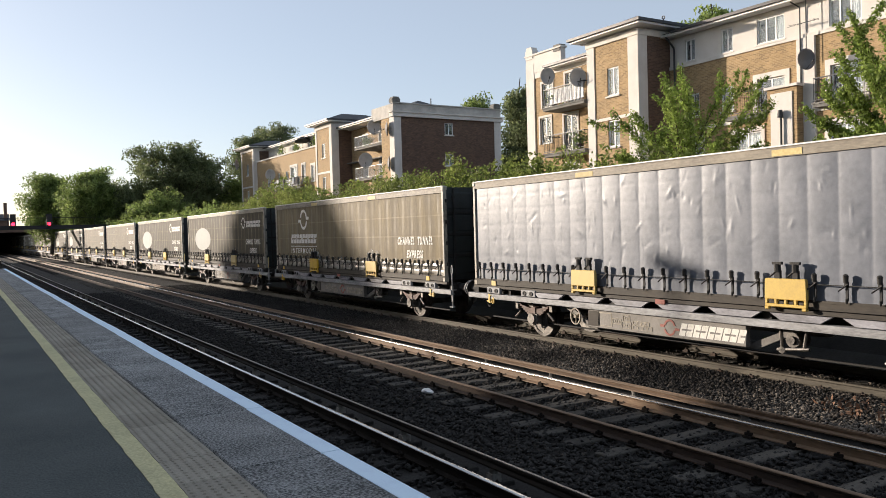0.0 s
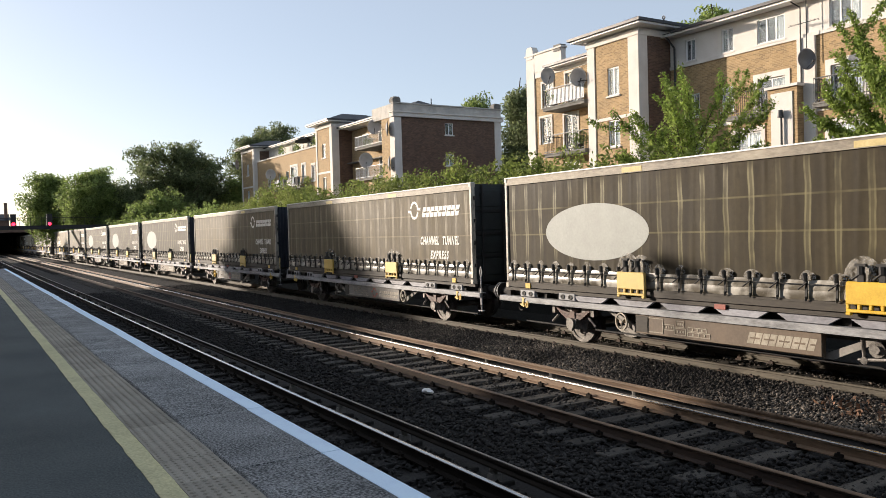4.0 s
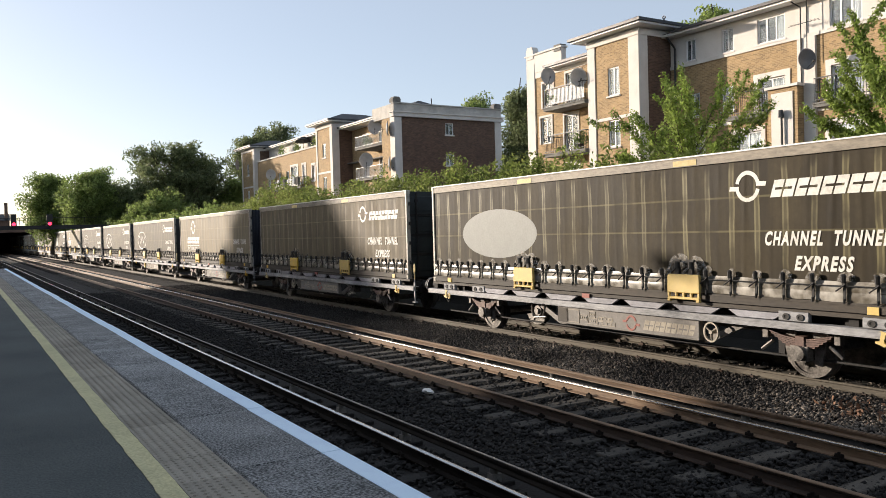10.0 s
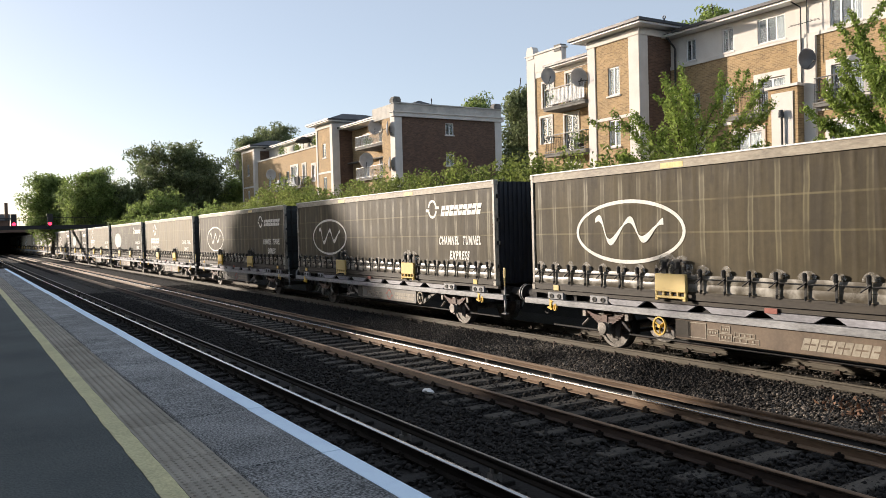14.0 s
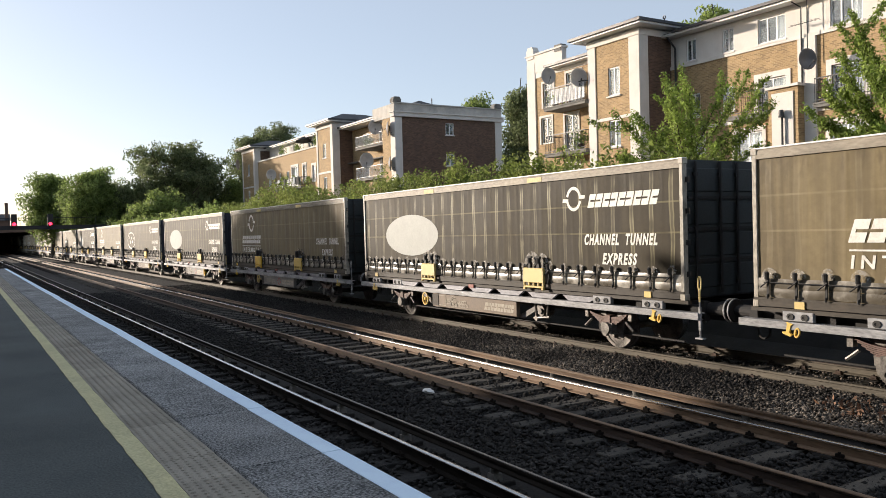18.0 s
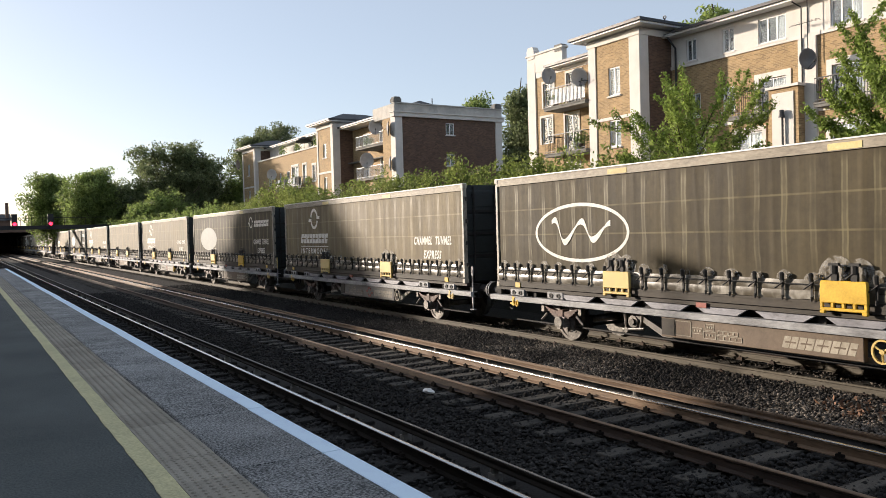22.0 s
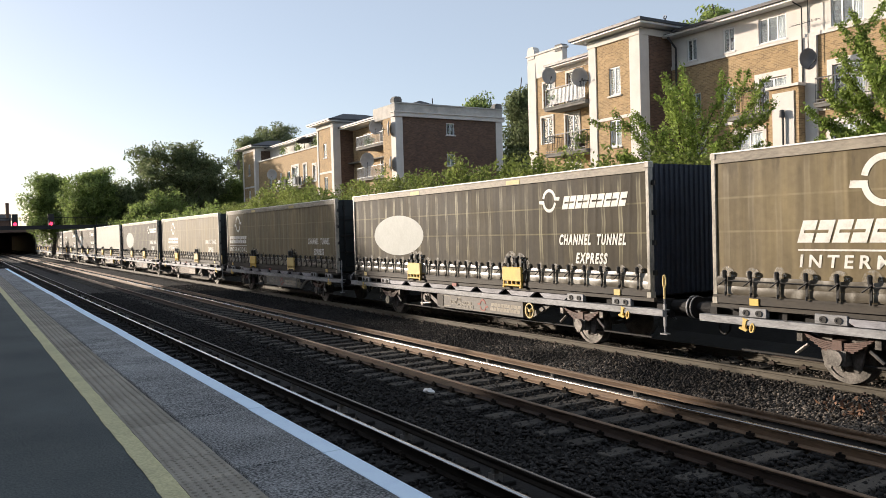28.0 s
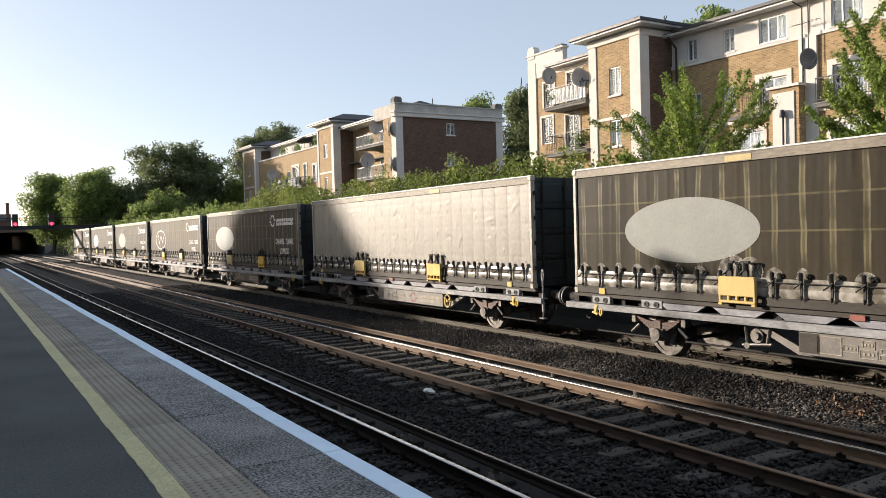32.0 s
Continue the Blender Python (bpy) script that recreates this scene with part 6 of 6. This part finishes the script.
for x, y, z, r, turn, m, lab in ((29.8, 36.5, 11.55, 0.44, -25, M_LIGHTDISH, "large pale grey satellite dish on a balcony"), (29.8, 33.85, 11.0, 0.48, -25, M_LIGHTDISH, "large pale grey satellite dish on a balcony"),
                                 (31.2, 20.84, 9.56, 0.41, -25, M_DISH, "dark grey satellite dish above a porch"), (33.0, 65.65, 12.35, 0.62, -25, M_LIGHTDISH, "grey satellite dish over a balcony"),
                                 (32.5, 62.26, 11.78, 0.6, 60, M_DISH, "dark satellite dish seen edge-on"), (33.0, 67.6, 9.45, 0.66, -25, M_LIGHTDISH, "grey satellite dish over a balcony"),
                                 (32.5, 62.03, 8.67, 0.6, 60, M_DISH, "dark satellite dish seen edge-on"), (32.1, 91.75, 9.88, 0.6, -25, M_LIGHTDISH, "large grey satellite dish on a front"),
                                 (32.6, 107.0, 12.4, 0.65, 50, M_DISH, "grey satellite dish at a corner")):
    dish(x, y, z, r, turn, m, lab)


def potted_plant(x, y, z, seed, tall):
    """A bushy plant in a clay pot, on a terrace or balcony."""
    r = np.random.default_rng(seed)
    t = thing("potted_plant", pose(x, y, z), "leafy green plant in a clay pot on a balcony", "potted plant", "balcony plants")
    bm = bmesh.new()
    rod(bm, (0, 0, 0), (0, 0, 0.35), 0.14, 12, 0.2)
    part("pot", bm, M_RUST, t)
    c = r.normal(0, 1, (260, 3)) * np.array([0.22, 0.25, tall * 0.3]) + np.array([0, 0, 0.35 + tall * 0.5])
    ob = new("foliage", leaves("foliage", c, M_LEAF_LIME, 0.16, r))
    ob.parent = t


for x, y, z, s, tall in ((30.2, 36.4, 9.725, 1, 0.5), (30.2, 34.2, 7.005, 2, 0.7), (34.2, 65.2, 10.805, 3, 0.7), (34.0, 69.2, 10.805, 4, 0.6), (32.6, 85.4, 8.005, 5, 0.9), (32.6, 88.6, 8.005, 6, 1.1),
                         (34.2, 82.5, 12.075, 7, 1.0), (34.2, 88.4, 12.075, 8, 0.8), (34.2, 93.4, 12.075, 9, 1.2)):
    potted_plant(x, y, z, s, tall)

def parasol(x, y, z):
    """An open dark garden parasol, tilted on its pole."""
    t = thing("garden_parasol", pose(x, y, z), "dark open parasol on a roof terrace", "parasol")
    bm = bmesh.new()
    rod(bm, (0, 0, 0), (0, 0, 2.1), 0.03, 8)
    rod(bm, (0, 0, 0), (0, 0, 0.12), 0.22, 12)
    part("pole", bm, M_DARKMETAL, t)
    bm = bmesh.new()
    rod(bm, (0, 0, 1.35), (0, 0.12, 1.95), 1.0, 8, 0.05)
    part("canopy", bm, M_STRAP, t, "dark cloth canopy")


def washing(x, y, z, wide, tall, material, label):
    """A cloth hung over a rail, creased along its length."""
    bm = bmesh.new()
    pts = [(y + wide * k / 10, x + 0.03 * (k % 2)) for k in range(11)]
    prism(bm, [(q, p) for p, q in pts + [(p, q + 0.015) for p, q in pts[::-1]]], "z", z - tall, z)
    tagged(new("washing", mesh_of("washing", bm, material)), label, "laundry", "washing on the balcony")


parasol(34.3, 86.6, 12.07)
for y, wide, tall, m, lab in ((83.3, 0.8, 0.9, M_STRAP, "dark cloth hung on a balcony railing"), (84.5, 0.6, 0.7, M_PAINT, "white cloth hung on a balcony railing"),
                              (87.6, 0.9, 0.8, M_STRAP, "dark cloth hung on a balcony railing"), (89.4, 0.7, 0.9, M_PAINT, "white cloth hung on a balcony railing")):
    washing(32.23, y, 9.1, wide, tall, m, lab)

# ---- trees and bushes ----
def limbs_of(rng, height, spread, first, count, lean=0.35):
    """The limbs of a tree as lists of (point, radius)."""
    out = []
    for k in range(count):
        z = height * (first + (0.92 - first) * k / max(count - 1, 1))
        a = k * 2.4 + rng.uniform(-0.5, 0.5)
        reach = spread * (1.05 - 0.75 * max(0.0, (z / height - first) / (1 - first)) ** 1.4) * rng.uniform(0.75, 1.1)
        p0 = np.array([0, 0, z * 0.86])
        way = np.array([math.cos(a), math.sin(a), lean + rng.uniform(-0.15, 0.3)])
        pts = [p0 + way * reach * q + np.array([0, 0, 0.25 * reach * q * q]) + rng.normal(0, 0.05 * reach, 3) * q for q in (0, 0.35, 0.7, 1.0)]
        out.append(pts)
    return out


def tree(name, x, y, ground_z, height, spread, first, limbs, tufts, per, size, material, label, seed, fat=0.25, tuft_r=0.5, group="trees", lean=0.35):
    """A tapered trunk, limbs, and leaves in tufts along them."""
    r = np.random.default_rng(seed)
    t = thing(name, pose(x, y, ground_z), label, "tree" if name != "bush" else "bush", group)
    bm = bmesh.new()
    last, n = np.array([0, 0, -0.3]), 5
    for k in range(1, n + 1):
        p = np.array([r.normal(0, 0.02 * height), r.normal(0, 0.02 * height), height * 0.9 * k / n])
        rod(bm, last, p, fat * (1 - 0.17 * (k - 1)), 8, fat * (1 - 0.17 * k))
        last = p
    arms = limbs_of(r, height, spread, first, limbs, lean)
    spots = []
    for pts in arms:
        for i in range(3):
            rod(bm, pts[i], pts[i + 1], fat * 0.32 * (1 - 0.28 * i), 6, fat * 0.32 * (0.72 - 0.28 * i))
        for _ in range(tufts):
            q = r.uniform(0.25, 1.08) * 3
            i = min(int(q), 2)
            spots.append(pts[i] + (pts[i + 1] - pts[i]) * (q - i) + r.normal(0, tuft_r * 0.5, 3))
    part("trunk", bm, M_BARK, t, "brown trunk with limbs")
    spots = np.array(spots)
    c = spots[r.integers(0, len(spots), len(spots) * per)]
    off = r.normal(0, 1, c.shape)
    off /= np.linalg.norm(off, axis=1)[:, None] + 1e-9
    c = c + off * (tuft_r * r.uniform(0.2, 1.0, (len(c), 1)) ** 0.6) * np.array([1, 1, 0.75])
    ob = new("crown", leaves("crown", c, material, size, r))
    ob.parent = t
    tagged(ob, "leafy crown", kind="stuff")
    return t


# two young trees before the near block
def young_tree(x, y, ground_z, fork, tall, wide, count, leafy, label, seed):
    """A short trunk that forks into many straight, rising branches, each a feathery spray of leaves."""
    r = np.random.default_rng(seed)
    t = thing("tree", pose(x, y, ground_z), label, "tree", "young trees")
    bm = bmesh.new()
    rod(bm, (0, 0, -0.3), (0.03, 0.02, fork), 0.075, 8, 0.055)
    rod(bm, (0.03, 0.02, fork), (0.0, 0.0, fork + tall * 0.55), 0.055, 7, 0.02)
    spots, girth = [], []
    def branch(p, way, ln, fat, level):
        a = p
        steps = 5
        for i in range(steps):
            b = a + way * ln / steps
            way = way + np.array([0, 0, 0.05 if level == 0 else 0.09]) + r.normal(0, 0.035, 3)
            way = way / np.linalg.norm(way)
            rod(bm, a, b, fat * (1 - 0.17 * i), 5, fat * (1 - 0.17 * (i + 1)))
            q0 = i / steps
            if q0 >= 0.2 or level:
                n = int(leafy * ln / steps * (1.0 if level == 0 else 0.8))
                k = r.uniform(0, 1, (n, 1))
                spots.append(a + (b - a) * k)
                girth.append(np.full(n, (0.135 if level == 0 else 0.11) * (1.1 - 0.65 * q0)))
            if level == 0 and i in (1, 2, 3):
                side = way + r.normal(0, 0.6, 3)
                branch(b, side / np.linalg.norm(side), ln * r.uniform(0.22, 0.4), fat * 0.45, 1)
            a = b
    for k in range(count):
        az = k * 2.4 + r.uniform(-0.4, 0.4)
        up = 0.02 + 1.2 * (k + 0.5) / count
        way = np.array([math.cos(az) * math.cos(up), math.sin(az) * math.cos(up), math.sin(up)])
        ln = (wide + (tall - wide) * math.sin(up) ** 2) * r.uniform(0.75, 1.05)
        z = fork + tall * 0.5 * max(0.0, (k - count * 0.4) / count) * r.uniform(0.2, 1.0)
        branch(np.array([0, 0, z]), way, ln * (1 - 0.35 * (z - fork) / tall), 0.028, 0)
    part("trunk", bm, M_BARK, t, "thin brown trunk with rising branches")
    c, g = np.concatenate(spots), np.concatenate(girth)
    c = c + r.normal(0, 0.8, c.shape) * g[:, None]
    ob = new("crown", leaves("crown", c, M_LEAF_YOUNG, 0.10, r))
    ob.parent = t
    tagged(ob, "feathery bright green leaves", kind="stuff")
    return t


young_tree(19.5, 17.1, 2.0, 1.9, 3.7, 3.25, 21, 215, "young tree with bright green feathery branches", 11)
young_tree(19.5, 10.2, 2.0, 1.8, 3.7, 2.8, 30, 320, "young tree with loose bright green leaves", 12)
# trees beyond the houses and down the line
for x, y, gz, hh, sp, m, seed, lab in ((25.6, 112, 1.5, 15.0, 6.6, M_LEAF_OAK, 121, "broad dark green tree on the bank"), (29.3, 115, 2, 12.4, 4.6, M_LEAF_OAK, 22, "broad dark green tree on the bank"),
                                       (15.6, 118, 1.0, 12.0, 4.2, M_LEAF_LIME, 23, "pale green tree above the cutting"), (11.4, 128, 1.0, 12.3, 3.2, M_LEAF_LIME, 24, "green tree above the cutting"),
                                       (20.3, 121, 1, 9.8, 3.8, M_LEAF_OAK, 25, "dark green tree on the bank"), (21.5, 103, 1.2, 6.6, 3.4, M_LEAF_LIME, 26, "bright green small tree on the bank"),
                                       (33.9, 112, 2.5, 8.3, 2.3, M_LEAF_LIME, 27, "bright green small tree beside a block"), (44.5, 126, 3, 19.6, 7, M_LEAF_OAK, 28, "dark tree behind the roofs"),
                                       (40.5, 124, 3, 17.8, 4.8, M_LEAF_OAK, 34, "dark tree behind the roofs"), (53.7, 80, 3, 17.7, 2.6, M_LEAF_LIME, 29, "green tree behind the roofs"),
                                       (52.0, 68.0, 3, 17.6, 1.9, M_LEAF_OAK, 30, "dark green tree between the blocks"), (52.4, 66.3, 3, 14.3, 1.9, M_LEAF_OAK, 31, "green tree between the blocks"),
                                       (48.2, 39.6, 3, 17.4, 3.4, M_LEAF_LIME, 32, "green tree behind the near roof"), (49.6, 41.0, 3, 17.6, 3.4, M_LEAF_LIME, 37, "green tree behind the near roof"),
                                       (24.0, 112, 1.5, 9.5, 3.6, M_LEAF_OAK, 35, "dark green tree on the bank"), (19.0, 132, 1.0, 9.0, 4.0, M_LEAF_OAK, 36, "dark green tree on the bank")):
    tree("tree", x, y, gz, hh, sp, 0.16, 30, 9, 96, 0.34, m, lab, seed, 0.3, 1.1)


def bank_growth(name, x0, x1, y0, y1, tops, count, size, material, label, seed):
    """A band of brambles and self-sown bushes, uneven along its top; tops: height at even steps along it."""
    r = np.random.default_rng(seed)
    clumps = int((y1 - y0) * 9)
    cy = r.uniform(y0, y1, clumps)
    cx = r.uniform(x0, x1, clumps)
    shoot = r.uniform(0, 1, clumps) > 0.82
    top = np.interp(cy, [q[0] for q in tops], [q[1] for q in tops]) * r.uniform(0.84, 1.02, clumps) + 0.45 * shoot
    per = count // clumps
    k = np.repeat(np.arange(clumps), per)
    g = np.interp(cx[k], [15.8, 18, 22, 30], [-0.1, 1.6, 2.6, 3.4])
    u = r.uniform(0, 1, len(k)) ** 0.55
    rad = 0.75 * (1.05 - 0.75 * u ** 3)
    c = np.stack([cx[k] + r.normal(0, 1, len(k)) * rad * 0.55, cy[k] + r.normal(0, 1, len(k)) * rad * 0.55, g + (top[k] - g) * u], -1)
    ob = new(name, leaves(name, c, material, size, r))
    return tagged(ob, label, "bushes", kind="stuff")


bank_growth("bramble_bank", 16.4, 19.2, 14, 60, [(14, 4.7), (19.5, 4.75), (21.2, 4.95), (25, 5.2), (26.1, 5.25), (27.8, 5.15), (28.7, 5.15), (30.6, 5.5), (32.8, 5.3), (36.5, 5.3), (39.3, 5.0), (42.5, 5.0), (46, 5.8), (50, 5.8), (55, 4.8), (60, 5.3)], 90000, 0.15, M_LEAF_HEDGE, "thick bramble and bush growth on the railway bank", 41)
bank_growth("bush_bank", 16.2, 20.0, 60, 130, [(60, 5.0), (90, 4.8), (130, 5.2)], 42000, 0.26, M_LEAF_LIME, "bushes along the railway bank", 42)
bank_growth("bush_bank", 15.6, 19.0, 128, 175, [(128, 4.6), (175, 4.6)], 16000, 0.4, M_LEAF_OAK, "dark bushes beside the far track", 43)

# ---- the far end of the line: signals on a gantry, a road bridge behind ----
g = thing("signal_gantry", pose(0, 108, 0), "dark steel signal gantry with two red signals", "signal gantry")
part("beam", boxes((-5, 16.4, -0.2, 0.2, 4.13, 4.6), (-5, 16.4, -0.2, -0.14, 5.5, 5.56)), M_SIGNAL, g, "dark lattice beam")
bm = bmesh.new()
for k in range(18):
    rod(bm, (-4.6 + 1.2 * k, -0.16, 4.6), (-4.6 + 1.2 * k, -0.16, 5.5), 0.025, 5)
part("handrail", bm, M_SIGNAL, g)
for x in (-4.8, 16.2):
    part("leg", boxes((x - 0.18, x + 0.18, -0.18, 0.18, -0.4, 4.13)), M_SIGNAL, g)
for x in (5.55, 9.45):
    s = part("signal_head", boxes((x - 0.32, x + 0.32, -0.5, -0.3, 4.45, 6.0)), M_SIGNAL, g, "black signal head")
    bm = bmesh.new()
    rod(bm, (x, -0.53, 4.8), (x, -0.5, 4.8), 0.2, 20)
    part("red_lamp", bm, M_LAMP_RED, s, "lit red signal lamp")
    bm = bmesh.new()
    ring(bm, x, 4.8, 0.25, 0.25, 0.04, "y", -0.7, -0.5, 0.2, 2.94, 14)
    part("hood", bm, M_SIGNAL, s)
b = thing("road_bridge", pose(0, 196, 0), "dark brick road bridge across the line", "bridge")
# deck stretched far back along the line so the opening stays dark
part("deck", boxes((-40, 60, -3, 150, 4.75, 6.0)), M_DARKBRICK, b, "brick parapet and deck, made deep to keep the opening dark")
for x in (-14, 24.5):
    part("abutment", boxes((x - 9, x + 9, -2.9, 149.9, -0.4, 4.75)), M_CONCRETE, b, "concrete abutment")
# added wall that stops lit ground showing under the deck
part("back_wall", boxes((-5, 10.8, 59.0, 59.85, -0.4, 4.75)), M_CONCRETE, b, "concrete wall added to close the bright view under the bridge")
c = thing("chimney_house", pose(6, 230, 0), "distant house roof with a chimney", "house")
part("wall", boxes((-14, 5.5, 11, 18, 0, 8.5)), M_DARKBRICK, c)
bm = bmesh.new()
prism(bm, [(10.5, 8.48), (18.5, 8.48), (14.5, 10.3)], "x", -14, 5.7)
part("roof", bm, M_ROOF, c)
part("chimney", boxes((4.35, 5.15, 10.4, 11.4, 9.0, 13.2)), M_DARKBRICK, c)

# ---- beside the platform, out of view: what throws the shade across it ----
# plain walls added out of view to shade the platform and dim the sky
tagged(new("wall_west", mesh_of("wall_west", boxes((-16.0, -12.5, 41.5, 54, -0.4, 7.4), (-16.0, -12.5, 54, 68, -0.4, 8.5), (-16.0, -12.5, 68, 150, -0.4, 7.4)), M_DARKBRICK)), "unseen brick wall added to shade the platform and tracks", "wall", kind="structure")
tagged(new("wall_station", mesh_of("wall_station", boxes((-18.0, -12.5, -40, 37, -0.4, 15.0), (-18.0, -12.5, 37, 41.5, -0.4, 8.6)), M_DARKBRICK)), "unseen tall brick wall added to shade the platform and cut skylight", "wall", kind="structure")
lamp = thing("platform_lamp", pose(-1.5, 30.95, TOP - 0.004), "tall platform lamp post with a long lantern", "lamp post")
bm = bmesh.new()
rod(bm, (0, 0, 0), (0, 0, 5.6), 0.06, 10, 0.045)
part("post", bm, M_DARKMETAL, lamp)
bm = bmesh.new()
rod(bm, (0, -0.65, 5.56), (0, 0.4, 5.8), 0.13, 10, 0.19)
part("lantern", bm, M_DARKMETAL, lamp)
for x, y, hh, sp, per, seed in ((-34.6, 102.8, 25.4, 3.3, 60, 51), (-34.6, 100.8, 24.4, 2.6, 60, 52), (-35.1, 105.4, 25.0, 2.8, 60, 53), (-34.1, 97.2, 21.6, 2.8, 24, 55), (-34.1, 106.2, 22.6, 2.2, 60, 56),
                                (-36.6, 107.4, 25.6, 2.2, 60, 58)):
    tree("tree", x, y, 0.2, hh, sp, 0.22, 50, 34, per, 1.15, M_LEAF_OAK, "tall dense tree behind the added wall", seed, 0.35, 1.0, "trees behind the platform")
# tree row added out of view to keep the bridge end in shade
for k in range(9):
    tree("tree", -12.5 + random.uniform(-1, 1), 203 + 10 * k, 0.0, 15.5 + random.uniform(-1, 1), 5.2, 0.15, 20, 14, 22, 1.1, M_LEAF_OAK, "unseen dense tree added to shade the far line", 60 + k, 0.35, 1.3, "trees behind the platform")
tree("tree", -5.0, 138.5, 0.0, 9.6, 2.6, 0.1, 24, 14, 30, 0.4, M_LEAF_OAK, "narrow dark conifer beside the line", 54, 0.16, 0.5, "trees behind the platform")

# a scrap of white litter and dry weeds between the tracks
bm = bmesh.new()
bmesh.ops.create_icosphere(bm, subdivisions=2, radius=0.13)
for v in bm.verts:
    v.co = v.co * (0.75 + 0.5 * noise.noise(v.co * 9)) * 1.0
    v.co.z *= 0.5
litter = new("litter_bag", mesh_of("litter_bag", bm, M_PAINT))
litter.location = (6.85, 11.85, -0.12)
tagged(litter, "crumpled white plastic bag on the ballast", "litter")
r = np.random.default_rng(91)
c = np.concatenate([r.normal(0, 1, (45, 3)) * np.array([0.2, 0.3, 0.06]) + np.array(p) for p in ((10.75, 6.2, -0.06), (10.9, 6.7, -0.07))])
M_WEED = mat("dry_weeds", (0.12, 0.06, 0.035), (0.26, 0.15, 0.09), scale=4, fine=20, rough=0.9, bump=0, island=0.4)
tagged(new("dry_weeds", leaves("dry_weeds", c, M_WEED, 0.09, r)), "dry reddish weeds on the ballast", "weeds", kind="stuff")

motions()
